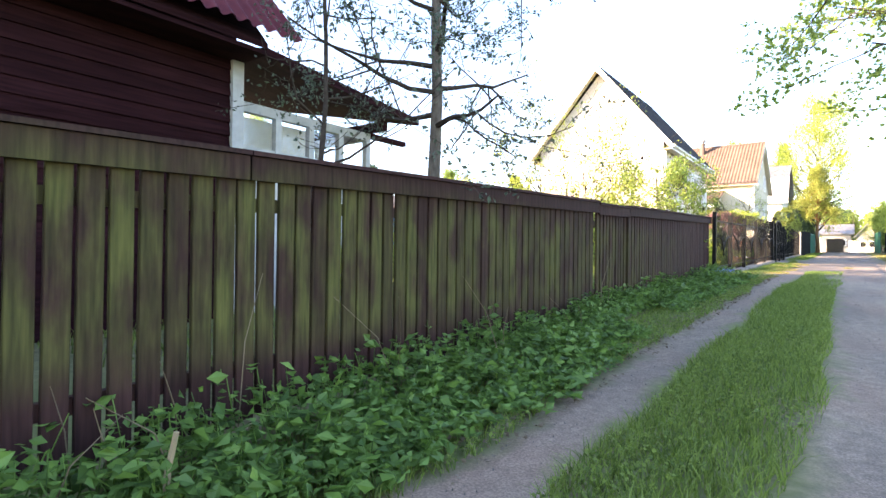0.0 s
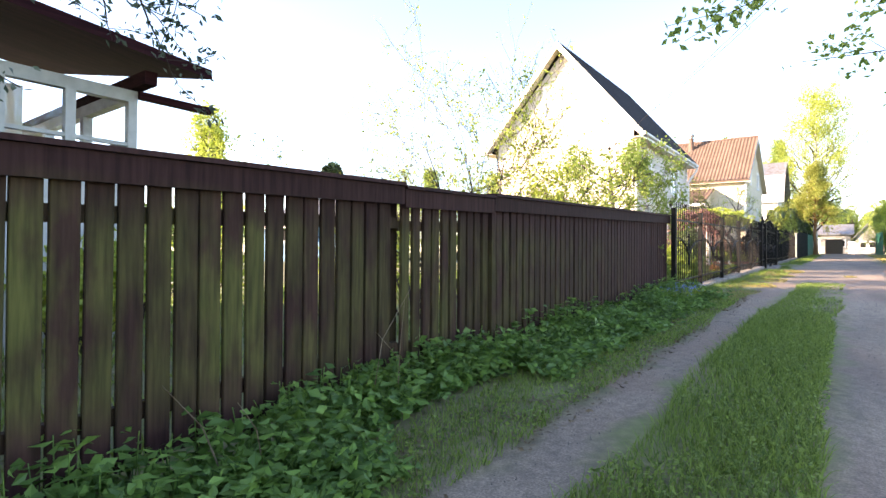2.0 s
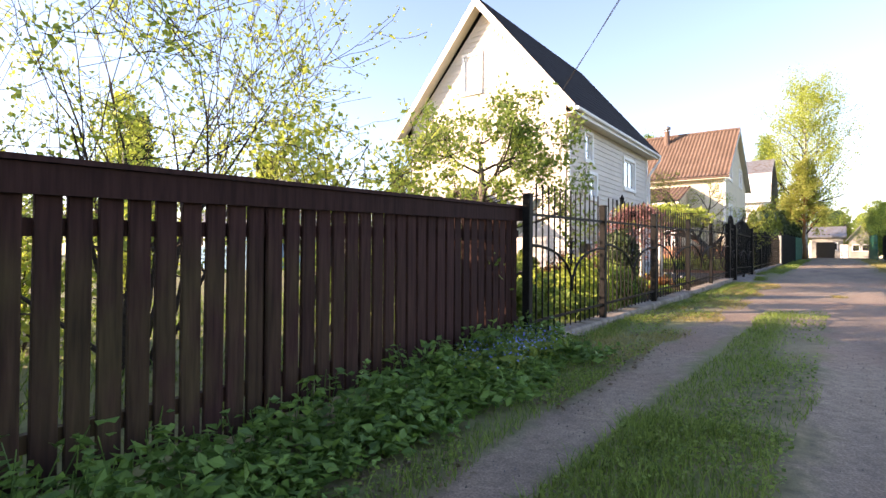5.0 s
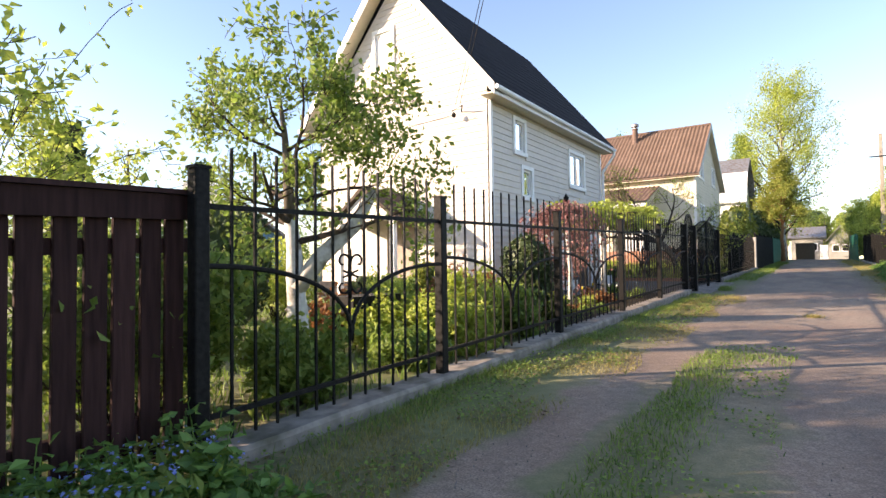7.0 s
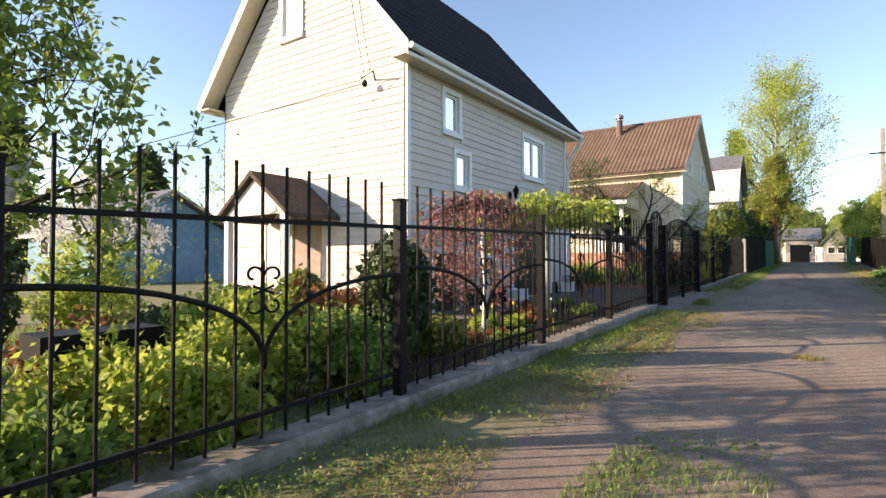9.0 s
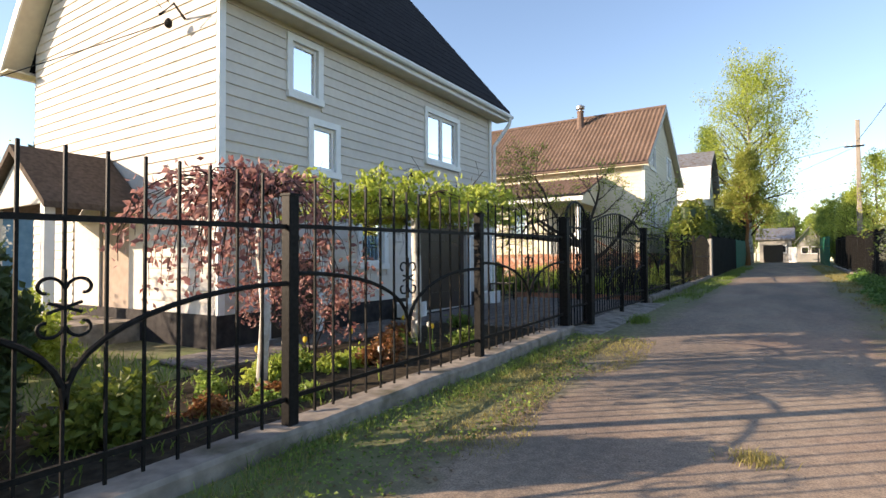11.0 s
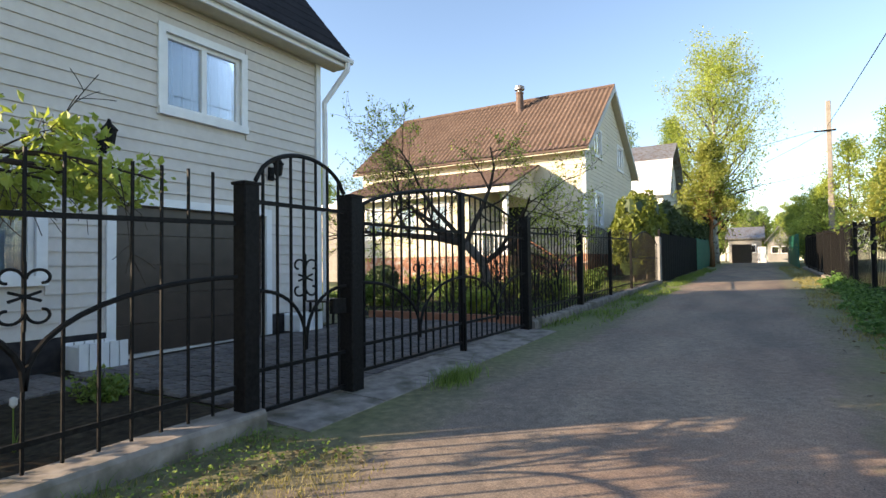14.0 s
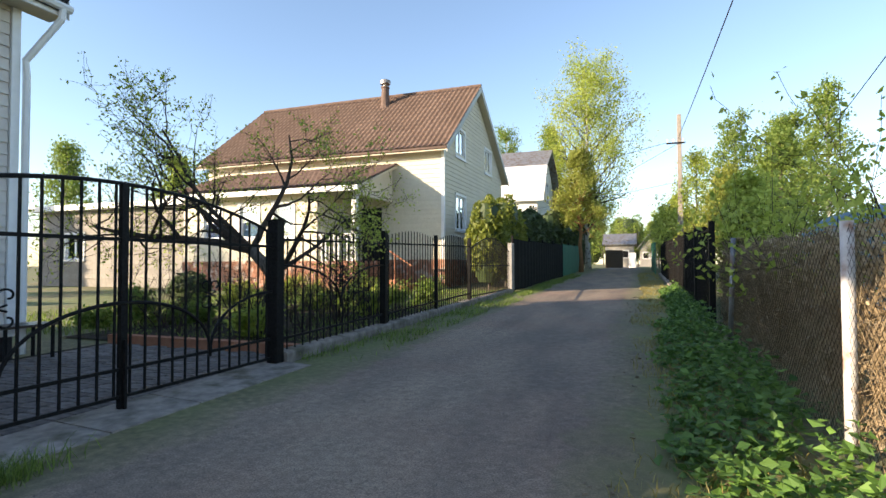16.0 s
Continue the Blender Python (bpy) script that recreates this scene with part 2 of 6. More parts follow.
L_DEAD = leafy("dead_leaves", (0.11, 0.075, 0.045), (0.22, 0.16, 0.095), 0.15)
L_LARCH = leafy("young_needles", (0.05, 0.075, 0.05), (0.1, 0.14, 0.09))
L_RED = leafy("red_leaves", (0.22, 0.085, 0.085), (0.42, 0.23, 0.2), 0.45)
L_BLUE = leafy("blue_petals", (0.15, 0.22, 0.6), (0.3, 0.4, 0.8))
L_YELLOW = leafy("yellow_petals", (0.7, 0.5, 0.02), (0.8, 0.65, 0.1))
L_WHITEPETAL = leafy("white_petals", (0.7, 0.7, 0.65), (0.8, 0.8, 0.78))
L_STRAW = leafy("dry_vines", (0.26, 0.185, 0.1), (0.47, 0.36, 0.22), 0.2)
L_ORANGE = leafy("orange_shrub_leaves", (0.2, 0.07, 0.03), (0.3, 0.15, 0.05))

# ---- mesh helpers ----


class Mesh:
    """Collects boxes, tubes and leaves, and becomes one mesh."""

    def __init__(self):
        self.v, self.f, self.n = [], [], 0

    def add(self, verts, faces):
        o = self.n
        self.v.extend(tuple(p) for p in verts)
        self.f.extend(tuple(i + o for i in q) for q in faces)
        self.n = len(self.v)
        return self

    def box(self, x0, y0, z0, x1, y1, z1, m=None, chamfer=0.0):
        c = chamfer
        if c:
            pts, q = [], []
            for z in (z0, z1):
                pts += [(x0 + c, y0, z), (x1 - c, y0, z), (x1, y0 + c, z), (x1, y1 - c, z), (x1 - c, y1, z), (x0 + c, y1, z), (x0, y1 - c, z), (x0, y0 + c, z)]
            q = [tuple(range(7, -1, -1)), tuple(range(8, 16))] + [(i, (i + 1) % 8, 8 + (i + 1) % 8, 8 + i) for i in range(8)]
        else:
            pts = [(x, y, z) for z in (z0, z1) for x, y in ((x0, y0), (x1, y0), (x1, y1), (x0, y1))]
            q = [(3, 2, 1, 0), (4, 5, 6, 7), (0, 1, 5, 4), (1, 2, 6, 5), (2, 3, 7, 6), (3, 0, 4, 7)]
        if m is not None:
            pts = [m @ Vector(p) for p in pts]
        return self.add(pts, q)

    def prism(self, outline, a, b):
        """A flat outline, given as points at both ends a(p) and b(p)."""
        n = len(outline)
        pts = [a(p) for p in outline] + [b(p) for p in outline]
        return self.add(pts, [tuple(range(n - 1, -1, -1)), tuple(range(n, 2 * n))] + [(i, (i + 1) % n, n + (i + 1) % n, n + i) for i in range(n)])

    def tube(self, path, radii, sides=6):
        path = [Vector(p) for p in path]
        k = len(path)
        if isinstance(radii, (int, float)):
            radii = [radii] * k
        pts = []
        for i, p in enumerate(path):
            d = (path[min(i + 1, k - 1)] - path[max(i - 1, 0)]).normalized()
            ref = Vector((1, 0, 0)) if abs(d.x) < 0.8 else Vector((0, 1, 0))
            u = d.cross(ref).normalized()
            w = d.cross(u)
            for s in range(sides):
                a = 2 * math.pi * s / sides
                pts.append(p + (u * math.cos(a) + w * math.sin(a)) * radii[i])
        q = [(i * sides + s, i * sides + (s + 1) % sides, (i + 1) * sides + (s + 1) % sides, (i + 1) * sides + s) for i in range(k - 1) for s in range(sides)]
        q += [tuple(range(sides - 1, -1, -1)), tuple(range((k - 1) * sides, k * sides))]
        return self.add(pts, q)

    def lathe(self, x, y, profile, sides=14):
        """Profile of (radius, z) turned about the upright through x, y."""
        pts = [(x + r * math.cos(2 * math.pi * s / sides), y + r * math.sin(2 * math.pi * s / sides), z) for r, z in profile for s in range(sides)]
        k = len(profile)
        q = [(i * sides + s, i * sides + (s + 1) % sides, (i + 1) * sides + (s + 1) % sides, (i + 1) * sides + s) for i in range(k - 1) for s in range(sides)]
        q += [tuple(range(sides - 1, -1, -1)), tuple(range((k - 1) * sides, k * sides))]
        return self.add(pts, q)

    def leaves(self, centres, size, rng, flat=0.0, long=1.6, droop=0.0):
        """One folded leaf of four corners at each centre."""
        c = np.asarray(centres, float)
        k = len(c)
        if k == 0:
            return self
        a = rng.normal(size=(k, 3))
        a[:, 2] = a[:, 2] * (1 - flat) - droop
        a /= np.linalg.norm(a, axis=1, keepdims=True) + 1e-9
        b = rng.normal(size=(k, 3))
        b[:, 2] *= 1 - flat
        b -= (b * a).sum(1, keepdims=True) * a
        b /= np.linalg.norm(b, axis=1, keepdims=True) + 1e-9
        nrm = np.cross(a, b)
        s = size * rng.uniform(0.6, 1.3, (k, 1))
        p0, p2 = c - a * s * long / 2, c + a * s * long / 2
        p1, p3 = c + b * s / 2 + nrm * s * 0.18, c - b * s / 2 + nrm * s * 0.18
        pts = np.stack([p0, p1, p2, p3], 1).reshape(-1, 3)
        o = self.n
        self.v.extend(map(tuple, pts.tolist()))
        self.f.extend((o + 4 * i, o + 4 * i + 1, o + 4 * i + 2, o + 4 * i + 3) for i in range(k))
        self.n = len(self.v)
        return self

    def blades(self, xy, height, width, rng, lean=0.5, base=None):
        """Grass: narrow bent blades of three corners over two segments."""
        for x, y in xy:
            h = height * rng.uniform(0.45, 1.25)
            a = rng.uniform(0, 6.283)
            dx, dy = math.cos(a) * width, math.sin(a) * width
            lx, ly = rng.normal(0, lean * h, 2)
            z = (gz(y) if base is None else base) - 0.01
            self.add([(x - dx, y - dy, z), (x + dx, y + dy, z), (x + dx * 0.7 + lx * 0.35, y + dy * 0.7 + ly * 0.35, z + h * 0.6), (x - dx * 0.7 + lx * 0.35, y - dy * 0.7 + ly * 0.35, z + h * 0.6), (x + lx, y + ly, z + h)], [(0, 1, 2, 3), (3, 2, 4)])
        return self


ORIGIN = {}


def thing(name, x, y, z, label, category, group="", kind=""):
    ob = new(name)
    ob.empty_display_size = 0.1
    ob.location = (x, y, z)
    ORIGIN[ob.name] = (x, y, z)
    return tagged(ob, label, category, group, kind)


def part(name, mesh, material, parent, label=""):
    o = ORIGIN[parent.name]
    data = bpy.data.meshes.new(name)
    data.from_pydata([(p[0] - o[0], p[1] - o[1], p[2] - o[2]) for p in mesh.v], [], mesh.f)
    data.materials.append(material)
    ob = new(name, data)
    ob.parent = parent
    ORIGIN[ob.name] = o
    return tagged(ob, label)


def single(name, mesh, material, x, y, z, label, category, group="", kind=""):
    data = bpy.data.meshes.new(name)
    data.from_pydata([(p[0] - x, p[1] - y, p[2] - z) for p in mesh.v], [], mesh.f)
    data.materials.append(material)
    ob = new(name, data)
    ob.location = (x, y, z)
    ORIGIN[ob.name] = (x, y, z)
    return tagged(ob, label, category, group, kind)


def smooth(ob):
    ob.data.polygons.foreach_set("use_smooth", [True] * len(ob.data.polygons))
    return ob


# ---- ground ----


def build_ground():
    g = Mesh()
    xs = [-2000, -600, -200, -80, -40, -25, -15, -10] + [-8 + 0.25 * i for i in range(56)] + [6, 10, 20, 40, 100, 400, 2000]
    ys = [-600, -100, -30, -12] + [-6 + 0.5 * i for i in range(140)] + [64 + 4 * i for i in range(8)] + [120, 200, 500, 2500]
    pts = []
    for y in ys:
        for x in xs:
            z = gz(y)
            if -3 < x < 2:
                z += 0.005 * noise.noise((x * 0.8, y * 0.5, 0)) - (0.02 if y < 18 and (-2.05 < x < -1.6 or -0.6 < x < 0.5) else 0)
            pts.append((x, y, z))
    w = len(xs)
    g.add(pts, [(j * w + i, j * w + i + 1, (j + 1) * w + i + 1, (j + 1) * w + i) for j in range(len(ys) - 1) for i in range(w - 1)])
    smooth(single("ground", g, M_GROUND, 0, 0, 0, "gravel lane with worn tracks between grassy verges", "ground", kind="structure"))


build_ground()

# ---- wooden fence ----
FX = -3.16


def build_wooden_fence():
    rng = np.random.default_rng(4)
    fence = thing("wooden_fence", FX, 8, gz(8), "tall dark red-brown board fence with green algae along a weedy verge", "fence")
    end = 15.97
    top = lambda y: 1.42 + 0.0322 * (y - 3.9)
    runs = ((-4.0, 3.9), (3.9, 8.87), (8.87, 10.06), (10.06, end))
    for a, b in runs:
        drop = 0.02 if a == 8.87 else 0.0
        f = Mesh()
        ca, cb = top(a) - drop, top(b) - drop
        o = [(0, -0.125), (0.028, -0.125), (0.028, 0), (0, 0)]
        f.prism(o, lambda p: (FX + 0.012 + p[0], a + 0.006, ca + p[1]), lambda p: (FX + 0.012 + p[0], b - 0.006, cb + p[1]))
        part("fascia_board", f, M_FENCE, fence)
        f = Mesh()
        o = [(-0.05, 0), (0.06, 0), (0.055, 0.025), (-0.045, 0.028)]
        f.prism(o, lambda p: (FX + p[0], a + 0.004, ca + 0.003 + p[1]), lambda p: (FX + p[0], b - 0.004, cb + 0.003 + p[1]))
        part("cap_board", f, M_FENCE, fence)
        for h in (-0.29, -1.16):
            r = Mesh()
            o = [(-0.075, 0), (-0.03, 0), (-0.03, 0.075), (-0.075, 0.075)]
            r.prism(o, lambda p: (FX + p[0], a, ca + h + p[1]), lambda p: (FX + p[0], b, cb + h + p[1]))
            part("rail", r, M_FENCE, fence)
    # boards: each run has its own spacing; (from, to, first gap, spacing, gap)
    for a, b, first, step, gap in ((-3.9, 5.2, -3.83, 0.1219, 0.021), (5.2, 8.85, 5.192, 0.1235, 0.019), (8.85, 10.06, 8.868, 0.1165, 0.033), (10.06, end, 10.033, 0.1222, 0.026)):
        y = first
        while y + step < b + 0.03:
            g0, g1 = gap * rng.uniform(0.7, 1.3), gap * rng.uniform(0.7, 1.3)
            y0, y1 = y + g0 / 2, y + step - g1 / 2
            d = Mesh()
            lean = rng.normal(0, 0.004)
            zt, zb = top(y) - 0.06, gz(y) + 0.07 + rng.uniform(-0.025, 0.03)
            px = FX - 0.026 + rng.uniform(-0.003, 0.003)
            c = 0.004
            sect = [(0, y0), (0.022, y0), (0.026, y0 + c), (0.026, y1 - c), (0.022, y1), (0, y1)]
            d.prism(sect, lambda p: (px + p[0], p[1], zb), lambda p: (px + p[0], p[1] + lean, zt))
            part("board", d, M_FENCE, fence)
            y += step
    for y in (-1.0, 2.4, 5.6, 8.87, 10.06, 13.0):
        p = Mesh().box(FX - 0.17, y - 0.045, gz(y) - 0.05, FX - 0.078, y + 0.045, top(y) - 0.03)
        part("post", p, M_FENCE, fence)
    p = Mesh().box(FX + 0.0025, 10.03, gz(10), FX + 0.03, 10.1, top(10) - 0.14)
    part("joint_cover", p, M_FENCE, fence)


build_wooden_fence()

# ---- iron fences ----


def scroll(mesh, x, y, z, s, r=0.008):
    """A wrought ornament: four curls round an upright."""
    for sy in (-1, 1):
        for sz in (-1, 1):
            pts = []
            for i in range(15):
                a = i / 14 * 4.6
                rad = s * (0.42 - 0.06 * a)
                pts.append((x, y + sy * (s * 0.45 - rad * math.cos(a)), z + sz * (s * 0.55 + rad * math.sin(a) * 0.9)))
            mesh.tube(pts, r, 5)
    mesh.tube([(x, y, z - s * 1.1), (x, y, z + s * 1.1)], r, 5)
    for sz in (-1, 1):
        mesh.tube([(x, y - s * 0.45, z + sz * s * 0.15), (x, y, z), (x, y + s * 0.45, z + sz * s * 0.15)], r, 5)


def quarter(y0, y1, zhi, zlo, x, n=12, k=1.25):
    """A bow that leaves y0 level at zhi and falls to y1 at zlo."""
    return [(x, y0 + (y1 - y0) * math.sin(i / n * math.pi / 2), zlo + (zhi - zlo) * math.cos(i / n * math.pi / 2) ** (1 / k)) for i in range(n + 1)]


def iron_panel(fence, x, a, b, base, count, arcs=True, rise=0.36, crown=0.0, top=1.43, low=0.17, scrolls=True):
    """One panel: two rails, upright bars, two bows to a low point, an ornament."""
    sl = 0.022
    zb = lambda y: base + sl * (y - a)
    for h in (low, top):
        r = Mesh()
        r.prism([(-0.012, -0.014), (0.012, -0.014), (0.012, 0.014), (-0.012, 0.014)], lambda p: (x + p[0], a, zb(a) + h + p[1]), lambda p: (x + p[0], b, zb(b) + h + p[1]))
        part("rail", r, M_IRON, fence)
    for i in range(count):
        y = a + (b - a) * (i + 1) / (count + 1)
        up = top + rise + crown * math.sin(math.pi * (i + 1) / (count + 1))
        m = Mesh().box(x - 0.007, y - 0.007, zb(y) + 0.03, x + 0.007, y + 0.007, zb(y) + up)
        part("bar", m, M_IRON, fence)
    if arcs:
        mid = (a + b) / 2
        for e in (a, b):
            m = Mesh().tube(quarter(e, mid, zb(mid) + (top - 0.33), zb(mid) + 0.42, x + 0.018), 0.015, 6)
            part("bow", m, M_IRON, fence)
        if scrolls:
            m = Mesh()
            scroll(m, x + 0.014, mid, zb(mid) + 0.86, 0.15)
            part("ornament", m, M_IRON, fence)


def iron_post(parent, x, y, z0, z1, half=0.04):
    p = Mesh().box(x - half, y - half, z0, x + half, y + half, z1, chamfer=0.006)
    p.box(x - half - 0.006, y - half - 0.006, z1, x + half + 0.006, y + half + 0.006, z1 + 0.014)
    return part("post", p, M_IRON, parent)


def kerb(name, x0, x1, a, b, za, zb, label):
    k = Mesh()
    n = max(2, int((b - a) / 0.4))
    rng = np.random.default_rng(int(a * 10))
    pts, q = [], []
    for i in range(n + 1):
        y = a + (b - a) * i / n
        z = za + (zb - za) * i / n + rng.uniform(-0.006, 0.006)
        j = rng.uniform(-0.008, 0.008)
        g = gz(y) - 0.1
        pts += [(x0, y, g), (x0, y, z), (x1 - 0.02 + j, y, z), (x1 + j, y, z - 0.025), (x1 + j, y, g)]
    for i in range(n):
        q += [(i * 5 + s, i * 5 + s + 1, i * 5 + s + 6, i * 5 + s + 5) for s in range(4)]
    q += [(4, 3, 2, 1, 0), tuple(n * 5 + s for s in range(5))]
    k.add(pts, q)
    return single(name, k, M_KERB, (x0 + x1) / 2, a, gz(a), label, "kerb", kind="structure")


IX = -3.05


def build_iron_fence():
    ys = (15.9, 18.02, 20.46, 22.99, 25.46, 27.9)
    kb = lambda y: 0.5 + 0.0245 * (y - 15.9)
    kerb("kerb_fence", IX - 0.13, IX + 0.12, 15.98, 28.02, kb(15.98), kb(28), "weathered concrete base under the black iron fence")
    fence = thing("iron_fence", IX, 21, kb(21), "black wrought-iron fence with bowed ornaments on a concrete base", "fence")
    for i in range(5):
        iron_panel(fence, IX, ys[i] + 0.04, ys[i + 1] - 0.04, kb(ys[i]), 13, rise=0.32, top=1.25)
    for y in ys[:-1]:
        iron_post(fence, IX, y, kb(y) - (0.03 if y > 16 else 0.1), kb(y) + 1.44)
    # beyond the drive
    kb2 = lambda y: gz(y) + 0.13
    kerb("kerb_garden", IX - 0.1, IX + 0.1, 33.0, 45.0, kb2(33), kb2(45), "low concrete base under the garden's iron fence")
    fence2 = thing("garden_fence", IX, 38, kb2(38), "black iron garden fence with bows and arched bar tops", "fence")
    ys = (32.93, 35.7, 38.1, 40.4)
    for i in range(3):
        iron_panel(fence2, IX, ys[i] + 0.05, ys[i + 1] - 0.04, kb2(ys[i]) - 0.02, 16, arcs=i == 0, rise=0.02 if i == 0 else 0.12, crown=0.12 if i else 0.1, top=1.33)
    for y, h in zip(ys[1:], (0.055, 0.035, 0.035)):
        iron_post(fence2, IX, y, kb2(y) - 0.08, kb2(y) + 1.5, h)
    gate = thing("far_gate", IX, 42.6, gz(42.6), "black iron arched double gate in the garden fence", "gate")
    a, b = 40.5, 44.7
    g = gz(42.6)
    m = Mesh().tube([(IX, a + (b - a) * i / 16, g + 1.35 + 0.35 * math.sin(math.pi * i / 16)) for i in range(17)], 0.016, 6)
    part("arch", m, M_IRON, gate)
    for h in (0.15, 0.9):
        part("rail", Mesh().box(IX - 0.012, a, g + h, IX + 0.012, b, g + h + 0.03), M_IRON, gate)
    for i in range(25):
        y = a + (b - a) * (i + 0.5) / 25
        part("bar", Mesh().box(IX - 0.008, y - 0.008, g + 0.1, IX + 0.008, y + 0.008, g + 1.35 + 0.35 * math.sin(math.pi * (i + 0.5) / 25)), M_IRON, gate)
    for y in (44.85, 45.05):
        p = Mesh().box(IX - 0.07, y - 0.07, gz(y) - 0.05, IX + 0.07, y + 0.07, gz(y) + 1.6, chamfer=0.01)
        single("gate_post", p, M_STONE, IX, y, gz(y), "grey weathered post beside the iron gate", "post", "gate posts")


build_iron_fence()


def build_gates():
    a, b, c = 27.95, 29.02, 32.92
    for y, z0, z1, h in ((a, 0.62, 2.3, 0.062), (b, 0.6, 2.32, 0.075), (c, 0.66, 2.4, 0.07)):
        p = Mesh().box(IX - h, y - h, z0, IX + h, y + h, z1, chamfer=0.008)
        p.box(IX - h - 0.008, y - h - 0.008, z1, IX + h + 0.008, y + h + 0.008, z1 + 0.02)
        single("gate_post", p, M_IRON, IX, y, gz(y), "stout square black steel gate post at the drive", "post", "drive gate posts")
    # wicket
    w = thing("wicket_gate", IX, (a + b) / 2, gz(28.5), "black iron wicket gate with an arched top", "gate")
    y0, y1 = a + 0.075, b - 0.09
    zt = lambda y: 2.28 + 0.30 * math.sqrt(max(0.0, 1 - ((y - (y0 + y1) / 2) / ((y1 - y0) / 2 + 0.01)) ** 2))
    part("arch", Mesh().tube([(IX, y0 + (y1 - y0) * i / 16, zt(y0 + (y1 - y0) * i / 16)) for i in range(17)], 0.017, 6), M_IRON, w)
    for h in (0.74, 1.02, 2.18):
        part("rail", Mesh().box(IX - 0.014, y0, h, IX + 0.014, y1, h + 0.028), M_IRON, w)
    for i in range(7):
        y = y0 + (y1 - y0) * (i + 0.5) / 7
        part("bar", Mesh().box(IX - 0.008, y - 0.008, 0.75, IX + 0.008, y + 0.008, zt(y)), M_IRON, w)
    m = Mesh()
    mid = (y0 + y1) / 2
    for e in (y0, y1):
        part("bow", Mesh().tube(quarter(e, mid, 1.58, 1.12, IX + 0.02), 0.014, 6), M_IRON, w)
    scroll(m, IX + 0.018, mid, 1.66, 0.16)
    part("ornament", m, M_IRON, w)
    part("lock_box", Mesh().box(IX - 0.02, y1 - 0.16, 1.36, IX + 0.035, y1, 1.48, chamfer=0.01), M_IRON, w)
    # double gate
    d = thing("drive_gate", IX, (b + c) / 2, gz(31), "black iron double drive gate with a bowed top, closed", "gate")
    y0, y1 = b + 0.1, c - 0.09
    mid = (y0 + y1) / 2
    zt = lambda y: 2.26 + 0.31 * math.cos((y - mid) / (y1 - y0) * math.pi) ** 0.8 if abs(y - mid) < (y1 - y0) / 2 - 1e-4 else 2.26
    part("arch", Mesh().tube([(IX, y0 + (y1 - y0) * i / 24, zt(y0 + (y1 - y0) * i / 24)) for i in range(25)], 0.017, 6), M_IRON, d)
    for h in (0.83, 1.05, 2.1):
        part("rail", Mesh().box(IX - 0.014, y0, h, IX + 0.014, y1, h + 0.028), M_IRON, d)
    part("meeting_stile", Mesh().box(IX - 0.022, mid - 0.03, 0.66, IX + 0.022, mid + 0.03, zt(mid)), M_IRON, d)
    part("drop_bolt", Mesh().box(IX + 0.024, mid - 0.012, 0.62, IX + 0.048, mid + 0.012, 1.3), M_IRON, d)
    for i in range(26):
        y = y0 + (y1 - y0) * (i + 0.5) / 26
        part("bar", Mesh().box(IX - 0.008, y - 0.008, 0.83, IX + 0.008, y + 0.008, zt(y)), M_IRON, d)
    for s, e in ((y0, mid), (mid, y1)):
        v = (s + e) / 2
        for q in (s, e):
            part("bow", Mesh().tube(quarter(q, v, 1.6, 1.02, IX + 0.02), 0.015, 6), M_IRON, d)
        m = Mesh()
        scroll(m, IX + 0.018, v, 1.62, 0.15)
        part("ornament", m, M_IRON, d)


build_gates()

# ---- houses ----


def cells(u0, u1, z0, z1, holes):
    """The rectangle less its holes, as rectangles between the holes' edges."""
    us = sorted({u0, u1, *[h[0] for h in holes], *[h[1] for h in holes]})
    zs = sorted({z0, z1, *[h[2] for h in holes], *[h[3] for h in holes]})
    out = []
    for i in range(len(us) - 1):
        for j in range(len(zs) - 1):
            cu, cz = (us[i] + us[i + 1]) / 2, (zs[j] + zs[j + 1]) / 2
            if not any(h[0] < cu < h[1] and h[2] < cz < h[3] for h in holes):
                out.append((us[i], us[i + 1], zs[j], zs[j + 1]))
    return out


def siding(wall, place, u0, u1, z0, z1, holes, material, pitch=0.15, clip=None):
    """Lapped boards course by course. place(u, out, z) gives the point; clip(z) the ends at a height."""
    z = z0
    while z < z1 - 0.02:
        zt = min(z + pitch, z1)
        lo, hi = (u0, u1)
        if clip:
            l2, h2 = clip(zt)
            lo, hi = max(u0, l2), min(u1, h2)
            if hi - lo < 0.1:
                break
        cuts = [(lo, hi)]
        for h in holes:
            if h[2] < zt - 0.02 and h[3] > z + 0.02:
                nxt = []
                for s, e in cuts:
                    if h[0] > s:
                        nxt.append((s, min(e, h[0])))
                    if h[1] < e:
                        nxt.append((max(s, h[1]), e))
                cuts = [(s, e) for s, e in nxt if e - s > 0.03]
        for s, e in cuts:
            sec = [(0.0, z), (0.026, z), (0.026, z + 0.012), (0.006, zt), (0.0, zt)]
            part("siding_board", Mesh().prism(sec, lambda p: place(s, p[0], p[1]), lambda p: place(e, p[0], p[1])), material, wall)
        z = zt


